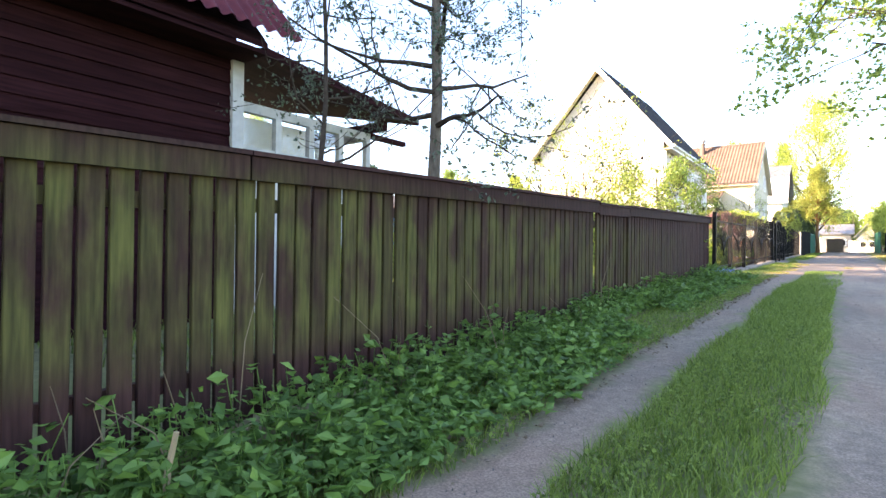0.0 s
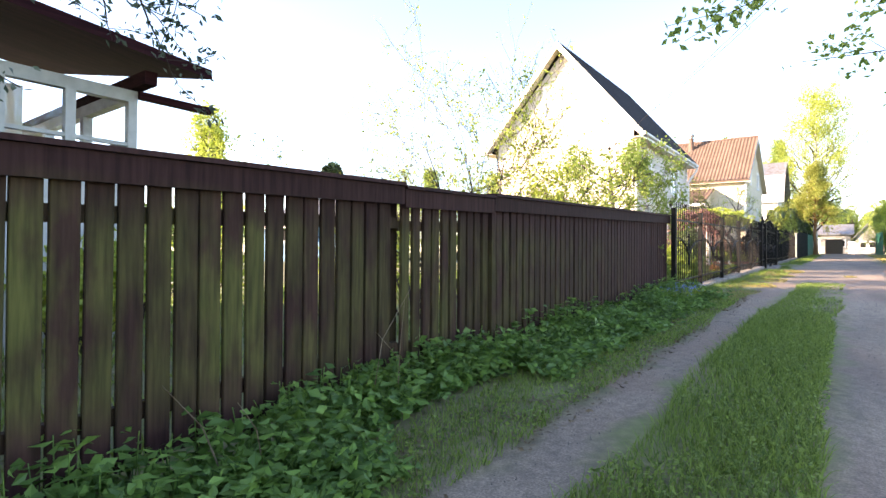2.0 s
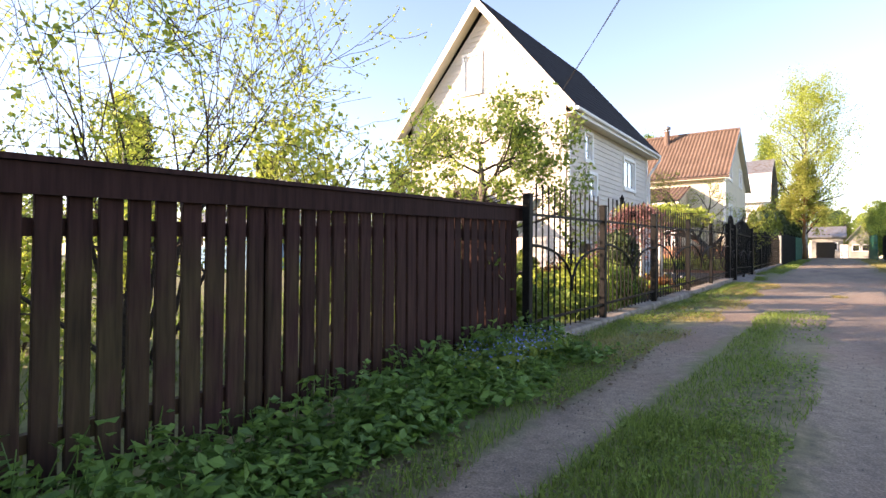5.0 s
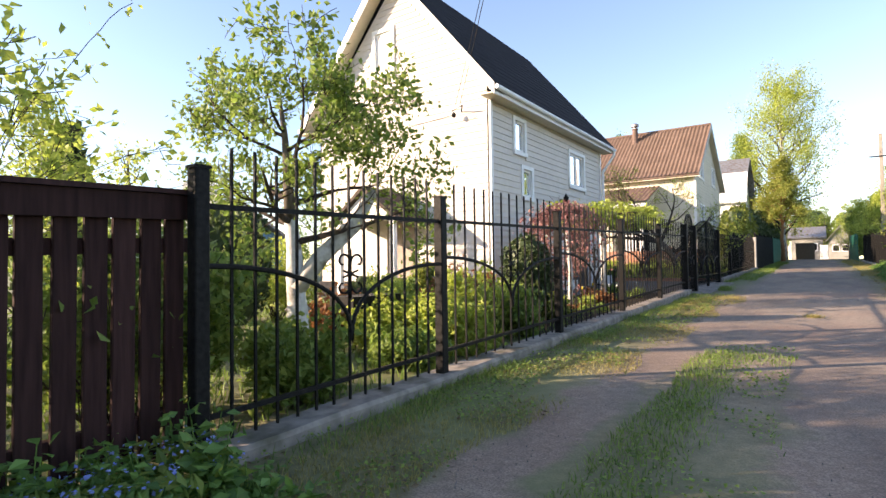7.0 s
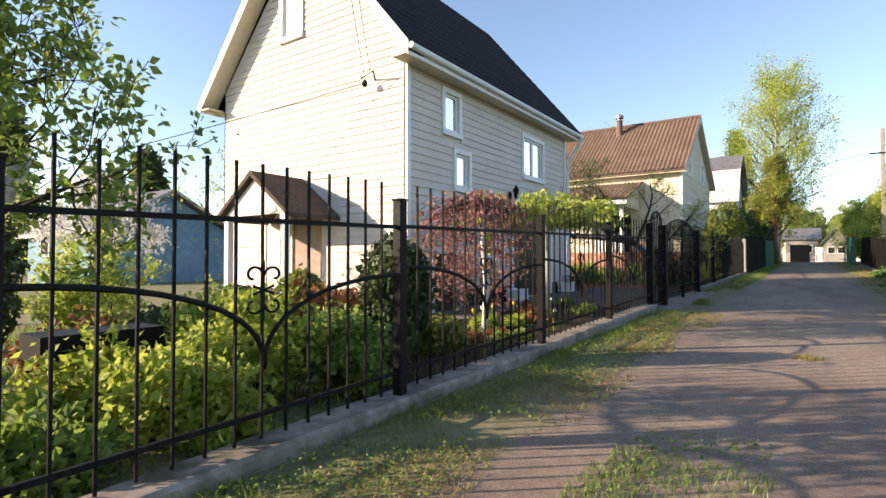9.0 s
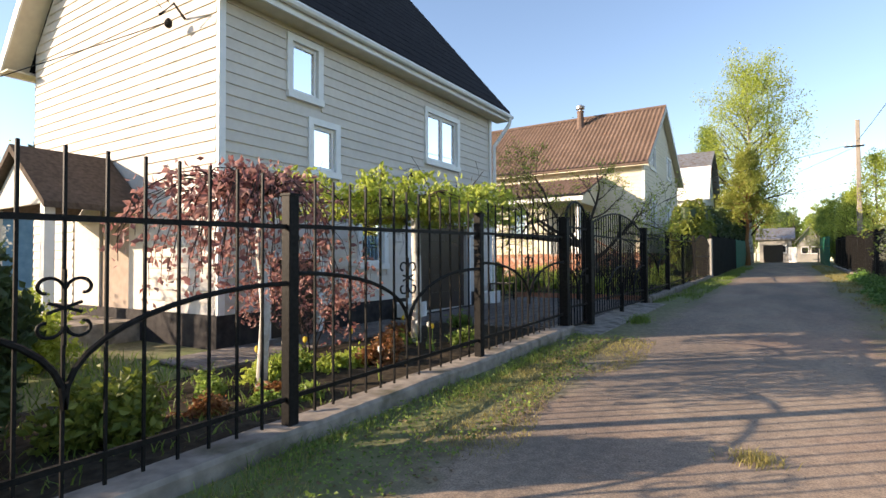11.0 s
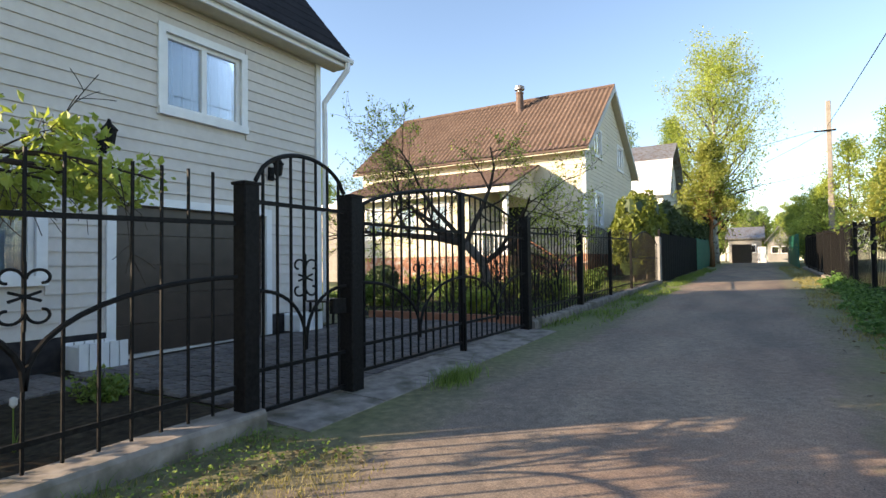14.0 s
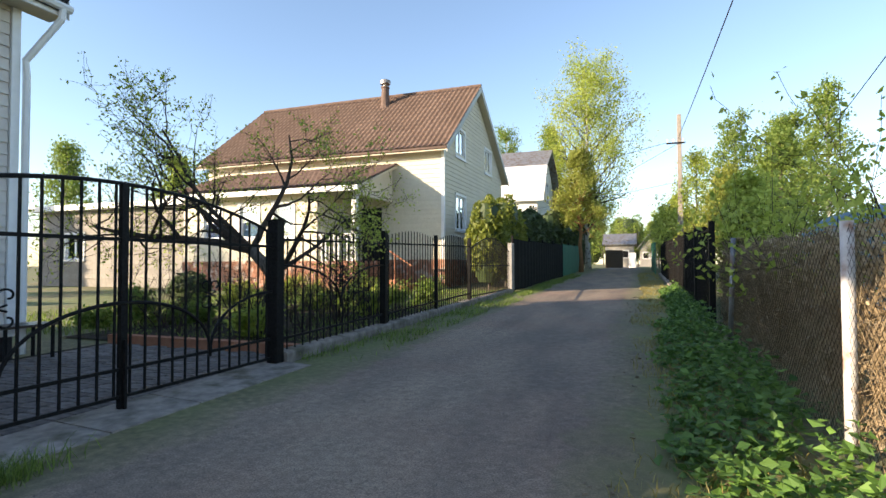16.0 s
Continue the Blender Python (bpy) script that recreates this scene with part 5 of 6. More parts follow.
def tree(name, x, y, seed, height, radius, bark, leaf, label, limbs=14, start=0.25, reach=0.35, depth=2, per=4, size=0.06, spread=0.1, rise=0.5, lean=(0, 0), base_z=None, split=4, category="tree", taper=True, up=0.08, long=1.6, droop=0.0, shrink=0.62):
    rng = np.random.default_rng(seed)
    z = gz(y) if base_z is None else base_z
    t = thing(name, x, y, z, label, category)
    trunk = Mesh()
    n = 9
    path = [Vector((x + lean[0] * (i / n) ** 1.5 + rng.normal(0, 0.012) * height * 0.3 * (i > 0), y + lean[1] * (i / n) ** 1.5 + rng.normal(0, 0.012) * height * 0.3 * (i > 0), z - 0.05 + height * i / n)) for i in range(n + 1)]
    rad = [radius * (1.25 if i == 0 else 1.0) * (1 - 0.88 * i / n) + 0.004 for i in range(n + 1)]
    if bark is M_LIME:
        smooth(part("trunk", Mesh().tube(path[:6], rad[:6], 9), bark, t, "limewashed lower trunk"))
        smooth(part("upper_trunk", Mesh().tube(path[5:], rad[5:], 9), M_BARK, t))
    else:
        smooth(part("trunk", trunk.tube(path, rad, 9), bark, t))
    wood, tips = Mesh(), []
    for k in range(limbs):
        f = start + (0.97 - start) * (k + rng.random()) / limbs
        j = min(int(f * n), n - 1)
        p = path[j].lerp(path[j + 1], f * n - j)
        a = k * 2.4 + rng.uniform(-0.4, 0.4)
        ln = height * reach * ((1.15 - f) if taper else (0.6 + 0.5 * math.sin(math.pi * min(1, f)))) * rng.uniform(0.75, 1.2)
        grow(wood, tips, p, (math.cos(a), math.sin(a), rise), ln, rad[j] * 0.5, depth, rng, 5, 0.25, split, up, shrink)
    part("branching", wood, M_TWIG if bark is not M_PINEBARK else bark, t)
    if per:
        part("crown", Mesh().leaves(scatter(tips, per, spread, rng), size, rng, 0, long, droop), leaf, t)
    return t


def bush(name, x, y, seed, height, width, leaf, label, stems=14, per=5, size=0.05, spread=0.06, depth=1, category="shrub", z=None, bark=None, split=4):
    """Several stems from one stool."""
    rng = np.random.default_rng(seed)
    g = gz(y) if z is None else z
    b = thing(name, x, y, g, label, category)
    wood, tips = Mesh(), []
    for k in range(stems):
        a = rng.uniform(0, 6.283)
        r = rng.uniform(0, 0.12) * width
        s = (x + r * math.cos(a), y + r * math.sin(a), g - 0.03)
        out = rng.uniform(0.15, 1.0) * width / height
        grow(wood, tips, s, (out * math.cos(a), out * math.sin(a), 1.0), height * rng.uniform(0.6, 0.95), 0.006 + 0.006 * height, depth, rng, 4, 0.2, split, 0.05)
    part("branching", wood, bark or M_TWIG, b)
    if per:
        part("foliage", Mesh().leaves(scatter(tips, per, spread, rng), size, rng), leaf, b)
    return b


def dense(name, x, y, seed, height, rx, ry, leaf, label, count=2500, size=0.07, z=None, point=0.0, category="shrub"):
    """Close-grown evergreen: a stem and a dark hull for inner shade under a thick ragged coat of sprays."""
    rng = np.random.default_rng(seed)
    g = gz(y) if z is None else z
    b = thing(name, x, y, g, label, category)
    part("stem", Mesh().tube([(x, y, g - 0.05), (x, y, g + height * 0.5), (x, y, g + height * 0.9)], [0.06, 0.05, 0.01], 6), M_BARK, b)
    u = rng.normal(size=(count, 3))
    u /= np.linalg.norm(u, axis=1, keepdims=True)
    lump = np.array([noise.noise((q[0] * 2.2 + seed, q[1] * 2.2, q[2] * 2.2)) for q in u])
    r = (0.86 + 0.22 * lump) * rng.uniform(0.72, 1.02, count)
    h01 = np.clip((u[:, 2] * r + 1) / 2, 0, 1)
    w = 1 - point * h01
    pts = np.stack([x + u[:, 0] * r * rx * w, y + u[:, 1] * r * ry * w, g + 0.03 + h01 * height], 1)
    part("foliage", Mesh().leaves(pts, size, rng, 0, 1.8, -0.5), leaf, b)
    # Dark closed hull, coloured as the shade inside the foliage.
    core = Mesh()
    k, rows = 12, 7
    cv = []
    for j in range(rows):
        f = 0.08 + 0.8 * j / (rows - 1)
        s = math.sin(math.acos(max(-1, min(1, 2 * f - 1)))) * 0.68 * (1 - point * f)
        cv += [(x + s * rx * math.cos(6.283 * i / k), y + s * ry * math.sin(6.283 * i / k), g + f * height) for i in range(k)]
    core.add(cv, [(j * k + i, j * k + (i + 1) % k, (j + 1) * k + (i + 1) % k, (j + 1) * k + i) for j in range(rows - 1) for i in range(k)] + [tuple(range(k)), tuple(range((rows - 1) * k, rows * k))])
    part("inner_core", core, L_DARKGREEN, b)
    return b


def conifer(name, x, y, seed, height, width, leaf, label, size=0.16, z=None, count=30):
    """Whorls of drooping boughs round a straight stem."""
    rng = np.random.default_rng(seed)
    g = gz(y) if z is None else z
    t = thing(name, x, y, g, label, "tree")
    part("trunk", Mesh().tube([(x, y, g - 0.1), (x, y, g + height * 0.5), (x, y, g + height)], [height * 0.018, height * 0.011, 0.01], 8), M_PINEBARK, t)
    wood, tips = Mesh(), []
    for k in range(count * 4):
        f = 0.12 + 0.87 * rng.random()
        a = rng.uniform(0, 6.283)
        ln = width * (1.03 - f) * rng.uniform(0.7, 1.15)
        p = [Vector((x, y, g + height * f))]
        for i in range(1, 5):
            p.append(Vector((x + ln * i / 4 * math.cos(a), y + ln * i / 4 * math.sin(a), g + height * f - 0.12 * ln * i / 4 + 0.06 * ln * (i / 4) ** 2)))
        wood.tube(p, [0.02, 0.016, 0.012, 0.008, 0.004], 4)
        for q in range(6):
            s = rng.uniform(0.2, 1)
            j = min(int(s * 4), 3)
            tips.append(p[j].lerp(p[j + 1], s * 4 - j))
    part("boughs", wood, M_TWIG, t)
    part("needles", Mesh().leaves(scatter(tips, 5, size * 0.8, rng), size, rng, 0.3, 2.2), leaf, t)
    return t


# garden behind the wooden fence
tree("larch", -4.0, 6.6, 11, 7.5, 0.075, M_BARK, L_LARCH, "slim young larch with sparse bluish needle tufts", limbs=30, start=0.27, reach=0.25, depth=2, per=6, size=0.022, spread=0.03, rise=0.12, split=4, up=0.02, long=2.2)
tree("sapling", -4.2, 5.3, 12, 5.0, 0.028, M_TWIG, L_LARCH, "thin bare sapling with few buds beside the cabin", limbs=14, start=0.3, reach=0.3, depth=2, per=1, size=0.03, rise=0.25, split=3)
bush("budding_shrub", -5.6, 13.3, 13, 3.1, 2.2, L_SPRING, "tall bare shrub with a few fresh leaves", stems=12, per=2, size=0.032, depth=3, spread=0.05, split=4)
bush("leafing_shrub", -4.9, 14.8, 14, 2.5, 1.1, L_SPRING, "slender shrub coming into bright green leaf", stems=7, per=3, size=0.04, depth=3, split=3)
bush("leafing_shrub", -5.0, 11.2, 44, 2.0, 1.2, L_SPRING, "low budding shrub behind the board fence", stems=8, per=1, size=0.03, depth=2, split=3)
fruit_tree = tree("limewashed_fruit_tree", -4.75, 17.95, 15, 2.7, 0.12, M_LIME, L_GREEN, "old fruit tree with a limewashed trunk and fresh leaves", limbs=12, start=0.45, reach=0.4, depth=3, per=2, size=0.042, spread=0.06, rise=0.25, split=4, lean=(-0.15, -0.1), taper=False, shrink=0.6)
smooth(part("fork_limb", Mesh().tube([(-4.77, 17.94, gz(18) + 0.75), (-4.6, 18.12, gz(18) + 1.08), (-4.36, 18.36, gz(18) + 1.4), (-4.22, 18.5, gz(18) + 1.75)], [0.09, 0.085, 0.075, 0.05], 9), M_LIME, fruit_tree, "limewashed side limb"))
tree("bare_fruit_tree", -12.8, 20.0, 16, 3.6, 0.09, M_BARK, L_SPRING, "bare garden fruit tree in bud", limbs=12, start=0.3, reach=0.45, depth=2, per=1, size=0.05, rise=0.45)
tree("blossom_tree", -17.5, 24.5, 17, 3.6, 0.1, M_BARK, L_WHITEPETAL, "small garden tree in pale blossom", limbs=12, start=0.3, reach=0.5, depth=2, per=6, size=0.07, rise=0.4)
tree("bare_fruit_tree", -13.5, 26.5, 57, 4.0, 0.09, M_BARK, L_SPRING, "bare garden fruit tree in bud", limbs=14, start=0.3, reach=0.5, depth=2, per=1, size=0.05, rise=0.45)
conifer("spruce", -42, 29.5, 18, 10.5, 3.2, L_DARKGREEN, "dark spruce far behind the gardens", 0.32)
conifer("spruce", -30, 32, 19, 6.5, 2.2, L_DARKGREEN, "dark spruce far behind the gardens", 0.3)
tree("far_birch", -36, 26, 20, 10.5, 0.18, M_BIRCH, L_SPRING, "far birch in pale new leaf", limbs=26, start=0.2, reach=0.28, depth=2, per=2, size=0.14, spread=0.3, rise=0.6)
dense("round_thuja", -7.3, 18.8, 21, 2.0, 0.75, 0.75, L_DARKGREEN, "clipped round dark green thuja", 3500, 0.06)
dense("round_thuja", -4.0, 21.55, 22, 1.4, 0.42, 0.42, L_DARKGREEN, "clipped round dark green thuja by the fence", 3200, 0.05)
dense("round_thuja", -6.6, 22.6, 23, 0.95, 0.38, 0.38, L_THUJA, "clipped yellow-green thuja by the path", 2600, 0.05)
for i, (x, y, h, w, lf) in enumerate(((-3.75, 15.9, 1.0, 0.8, L_GREEN), (-4.3, 16.3, 1.1, 0.8, L_GREEN), (-3.7, 17.0, 0.45, 0.5, L_GREEN), (-3.75, 19.3, 0.5, 0.6, L_SPRING), (-4.2, 20.0, 0.65, 0.7, L_SPRING), (-3.7, 20.7, 0.5, 0.55, L_GREEN), (-3.7, 18.4, 0.3, 0.5, L_GREEN), (-4.6, 19.0, 0.4, 0.5, L_SPRING), (-5.6, 20.6, 0.55, 0.6, L_SPRING), (-6.4, 21.5, 0.6, 0.7, L_GREEN), (-4.9, 21.4, 0.7, 0.6, L_ORANGE), (-5.5, 19.3, 0.5, 0.6, L_ORANGE), (-7.2, 22.9, 0.6, 0.6, L_SPRING), (-4.1, 22.4, 0.3, 0.4, L_THUJA), (-8.4, 20.5, 1.2, 1.0, L_SPRING), (-6.6, 16.8, 1.0, 0.9, L_GREEN))):
    bush("garden_bush", x, y, 100 + i, h, w, lf, "leafy green garden bush behind the iron fence", stems=16, per=6, size=0.045, depth=2, split=3)
for i, (x, y, h, r) in enumerate(((-6.3, 20.4, 0.62, 0.4), (-7.3, 21.8, 0.55, 0.36), (-8.2, 22.6, 0.7, 0.4), (-9.0, 19.4, 0.8, 0.5))):
    dense("clipped_ball", x, y, 150 + i, h, r, r, L_DARKGREEN, "low clipped dark evergreen ball in the garden", 1300, 0.05)
for i, (x, y, h) in enumerate(((-7.5, 13.0, 1.5), (-8.5, 9.5, 1.3), (-6.5, 8.0, 1.0), (-9.5, 15.0, 1.6), (-10.5, 11.5, 1.4))):
    bush("currant_bush", x, y, 130 + i, h, 1.2, L_SPRING, "bright green currant bush on the lawn", stems=14, per=6, size=0.07, depth=1)

# beds before the white house


def build_red_weeper():
    rng = np.random.default_rng(31)
    x, y, g = -4.2, 23.68, gz(23.7)
    t = thing("weeping_red_tree", x, y, g, "weeping tree with dark red leaves on a pale thin trunk", "tree")
    smooth(part("trunk", Mesh().tube([(x, y, g - 0.04), (x + 0.02, y + 0.03, g + 0.7), (x - 0.02, y, g + 1.3), (x, y + 0.04, g + 1.75)], [0.05, 0.042, 0.04, 0.03], 8), M_LIME, t))
    wood, tips = Mesh(), []
    for k in range(90):
        a = rng.uniform(0, 6.283)
        r = rng.uniform(0.3, 1.0) ** 0.7 * 1.05
        hgt = rng.uniform(0.05, 0.32) * (1.1 - 0.5 * r)
        end = rng.uniform(0.35, 1.2)
        p = []
        for i in range(9):
            f = i / 8
            rr = r * math.sin(f * math.pi / 2)
            zz = g + 1.68 + hgt * math.sin(min(1, f * 2.2) * math.pi / 2) - end * max(0, f - 0.3) ** 1.5 * 1.4
            p.append((x + rr * math.cos(a) * 0.8 + rng.normal(0, 0.02), y + rr * math.sin(a) * 1.15 + rng.normal(0, 0.02), zz))
        wood.tube(p, [0.012, 0.01, 0.008, 0.006, 0.005, 0.004, 0.004, 0.003, 0.003], 3)
        tips.extend(p[2:])
    part("branching", wood, M_TWIG, t)
    part("crown", Mesh().leaves(scatter(tips, 4, 0.045, rng), 0.042, rng, 0, 1.7, 0.5), L_RED, t)


def build_vine_arbor():
    rng = np.random.default_rng(32)
    x, y, g = -4.45, 26.3, gz(26.3)
    t = thing("umbrella_vine", x, y, g, "flat-topped green tree on a limewashed trunk", "tree")
    smooth(part("trunk", Mesh().tube([(x, y, g - 0.04), (x + 0.02, y, g + 0.8), (x - 0.02, y + 0.03, g + 1.5), (x, y, g + 1.85)], [0.07, 0.06, 0.06, 0.06], 9), M_LIME, t, "white limewashed trunk"))
    wood, tips = Mesh(), []
    for k in range(26):
        a = k * 2.4
        ln = (1.55 if abs(math.sin(a)) > 0.6 else 0.75) * rng.uniform(0.7, 1.15)
        grow(wood, tips, (x, y, g + 1.8), (math.cos(a), math.sin(a), 0.1), ln, 0.022, 2, rng, 5, 0.05, 5, -0.05, 0.36)
    part("branching", wood, M_TWIG, t)
    pts = scatter(tips, 4, 0.06, rng)
    pts = pts[(pts[:, 2] > g + 1.58) & (pts[:, 2] < g + 2.05)]
    part("crown", Mesh().leaves(pts, 0.045, rng), L_SPRING, t)


build_red_weeper()
build_vine_arbor()
bush("red_maple", -5.2, 25.2, 33, 1.35, 1.3, L_RED, "low red-leaved maple with dark crooked stems", stems=8, per=4, size=0.04, depth=2, split=3)
rngb = np.random.default_rng(40)
for i in range(20):
    x, y = rngb.uniform(-4.9, -3.4), rngb.uniform(22.8, 28.0)
    lf, lab, hh = ((L_GREEN, "low green perennial in the flower bed", 0.3), (L_ORANGE, "reddish barberry tuft in the flower bed", 0.34), (L_SPRING, "yellow-green perennial in the flower bed", 0.32))[i % 3]
    bush("perennial", x, y, 200 + i, hh * rngb.uniform(0.45, 0.8), 0.3, lf, lab, stems=9, per=5, size=0.03, depth=1, spread=0.03, category="plant")
for i in range(10):
    x, y = rngb.uniform(-4.9, -3.4), rngb.uniform(23.0, 28.0)
    f = thing("tulip", x, y, gz(y), "single tulip in the flower bed", "flower", "tulips")
    part("leaf", Mesh().blades([(x + dx, y) for dx in (-0.02, 0.02, 0.0, 0.01)], 0.2, 0.012, rngb, 0.25), L_GREEN, f)
    part("stalk", Mesh().tube([(x, y, gz(y)), (x, y, gz(y) + 0.3)], 0.004, 4), L_GREEN, f)
    part("flower", Mesh().lathe(x, y, [(0.006, gz(y) + 0.29), (0.022, gz(y) + 0.31), (0.02, gz(y) + 0.345), (0.008, gz(y) + 0.355)], 6), L_YELLOW if i % 2 else L_WHITEPETAL, f)


def build_garden_things():
    x, y = -5.0, 18.15
    g = gz(y)
    smooth(single("garden_statue", Mesh().lathe(x, y, [(0.12, g - 0.02), (0.16, g + 0.08), (0.17, g + 0.25), (0.12, g + 0.34), (0.1, g + 0.36), (0.12, g + 0.42), (0.11, g + 0.5), (0.135, g + 0.52), (0.09, g + 0.58), (0.03, g + 0.6)], 14), M_STONE, x, y, g, "small weathered stone garden statue on the lawn", "statue"))
    x, y = -5.0, 19.2
    g = gz(y)
    b = thing("fire_box", x, y, g, "dark metal barbecue box on thin legs", "barbecue")
    part("tray", Mesh().box(x - 0.2, y - 0.42, g + 0.42, x + 0.2, y + 0.42, g + 0.6, chamfer=0.01), M_IRON, b)
    for dx in (-0.16, 0.16):
        for dy in (-0.38, 0.38):
            part("leg", Mesh().box(x + dx - 0.015, y + dy - 0.015, g - 0.01, x + dx + 0.015, y + dy + 0.015, g + 0.42), M_IRON, b)
    for y in (28.55, 31.55):
        x, g = -6.15, gz(y) + 0.035
        p = thing("planter_box", x, y, g, "white picketed planter box beside the garage door", "planter", "garage planters")
        for i in range(5):
            part("picket", Mesh().box(x + 0.14, y - 0.25 + 0.1 * i + 0.005, g, x + 0.16, y - 0.25 + 0.1 * i + 0.09, g + 0.27), M_WHITE, p)
            part("picket", Mesh().box(x - 0.16, y - 0.25 + 0.1 * i + 0.005, g, x - 0.14, y - 0.25 + 0.1 * i + 0.09, g + 0.27), M_WHITE, p)
        part("tub", Mesh().box(x - 0.135, y - 0.24, g, x + 0.135, y + 0.24, g + 0.24), M_WHITE, p)
    x, y, g = -6.1, 31.95, gz(31.9) + 0.035
    b = thing("garden_bench", x, y, g, "dark slatted garden bench by the house corner", "bench")
    for i in range(4):
        part("slat", Mesh().box(x - 0.2 + 0.11 * i, y - 0.2, g + 0.4, x - 0.11 + 0.11 * i, y + 0.45, g + 0.43), M_GARAGE, b)
    for dy in (-0.15, 0.38):
        for dx in (-0.19, 0.17):
            part("leg", Mesh().box(x + dx, y + dy, g, x + dx + 0.03, y + dy + 0.03, g + 0.4), M_IRON, b)


build_garden_things()

# garden of the red-roofed house


def build_apple_tree():
    rng = np.random.default_rng(51)
    x, y, g = -4.75, 35.2, gz(35)
    t = thing("apple_tree", x, y, g, "old spreading apple tree with few leaves and a leaning trunk", "tree")
    fork = Vector((x - 0.45, y - 0.1, g + 1.35))
    smooth(part("trunk", Mesh().tube([(x + 0.15, y, g - 0.05), (x, y, g + 0.5), (x - 0.12, y - 0.05, g + 1.0), fork], [0.13, 0.105, 0.1, 0.09], 9), M_BARK, t))
    wood, tips = Mesh(), []
    main = (((-2.4, -0.8, 0.5), 3.0, 0.075), ((-1.4, 0.2, 1.1), 2.6, 0.07), ((0.3, 0.3, 1.3), 2.2, 0.06), ((1.3, -0.2, 0.9), 2.2, 0.055), ((-0.6, -0.9, 1.1), 2.4, 0.055), ((-2.0, 0.8, 0.8), 2.8, 0.06), ((1.1, 1.2, 0.8), 2.2, 0.05))
    for d, ln, r in main:
        grow(wood, tips, fork if d[0] < 0.4 else Vector((x - 0.1, y, g + 0.95)), d, ln, r, 3, rng, 6, 0.3, 6, 0.05, 0.55)
    part("branching", wood, M_TWIG, t)
    part("crown", Mesh().leaves(scatter(tips, 1, 0.05, rng), 0.036, rng), L_SPRING, t)


build_apple_tree()
for i in range(17):
    bush("bare_rose_bush", rngb.uniform(-6.8, -4.0), rngb.uniform(34.0, 38.5), 300 + i, rngb.uniform(0.9, 1.6), 0.7, L_RED, "bare dark rose bush in the garden bed", stems=7, per=0, depth=2, split=3)
for i in range(26):
    bush("bed_plant", rngb.uniform(-9.5, -3.5), rngb.uniform(33.8, 42.5), 320 + i, rngb.uniform(0.3, 0.7), 0.6, L_GREEN if i % 3 else L_SPRING, "green leafy plant in the garden bed", stems=11, per=6, size=0.05, depth=1, spread=0.05, category="plant")
dense("garden_thuja", -9.5, 38.0, 330, 0.9, 0.55, 0.55, L_DARKGREEN, "small round dark evergreen in the bed", 1500, 0.06)
for i in range(6):
    y = 45.9 + i * 2.0
    # Hedge's sunlit end is painted in yellower leaves, its shaded run in dark ones.
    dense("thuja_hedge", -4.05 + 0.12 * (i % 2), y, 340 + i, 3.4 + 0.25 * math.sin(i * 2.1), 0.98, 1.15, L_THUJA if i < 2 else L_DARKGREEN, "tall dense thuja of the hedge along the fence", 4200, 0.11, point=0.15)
tree("pine", -2.75, 64.0, 61, 8.0, 0.14, M_PINEBARK, L_PINE, "young pine with a bare orange stem beside the lane", limbs=32, start=0.3, reach=0.27, depth=2, per=5, size=0.075, spread=0.14, rise=0.5, split=4, long=2.6)
tree("tall_birch", -3.0, 72.0, 62, 15.2, 0.22, M_BIRCH, L_SPRING, "tall birch in light green new leaf", limbs=56, start=0.14, reach=0.22, depth=2, per=6, size=0.1, spread=0.32, rise=0.8, split=4, droop=0.3, taper=False)
tree("tall_birch", -6.6, 76.0, 63, 12.5, 0.2, M_BIRCH, L_GREEN, "tall birch behind the hedge in new leaf", limbs=34, start=0.16, reach=0.24, depth=2, per=4, size=0.11, spread=0.25, rise=0.8)
for i, (x, y, h) in enumerate(((-15.5, 66, 12.0), (-19, 70, 12.5), (-12.5, 84, 15.0), (-9.5, 96, 13.0), (-26, 62, 10.0), (-33, 60, 9.0), (-40, 56, 10.0))):
    tree("far_birch", x, y, 400 + i, h, 0.2, M_BIRCH, L_SPRING if i % 2 else L_GREEN, "far birch in new leaf behind the houses", limbs=26, start=0.2, reach=0.26, depth=2, per=3, size=0.13, spread=0.3, rise=0.8)
conifer("spruce", -14.0, 88, 70, 13, 3.4, L_DARKGREEN, "dark spruce behind the gambrel house", 0.34)
dense("dark_evergreen", -4.6, 63.5, 71, 4.2, 1.2, 2.6, L_DARKGREEN, "dark evergreen mass behind the green fence", 3500, 0.18)


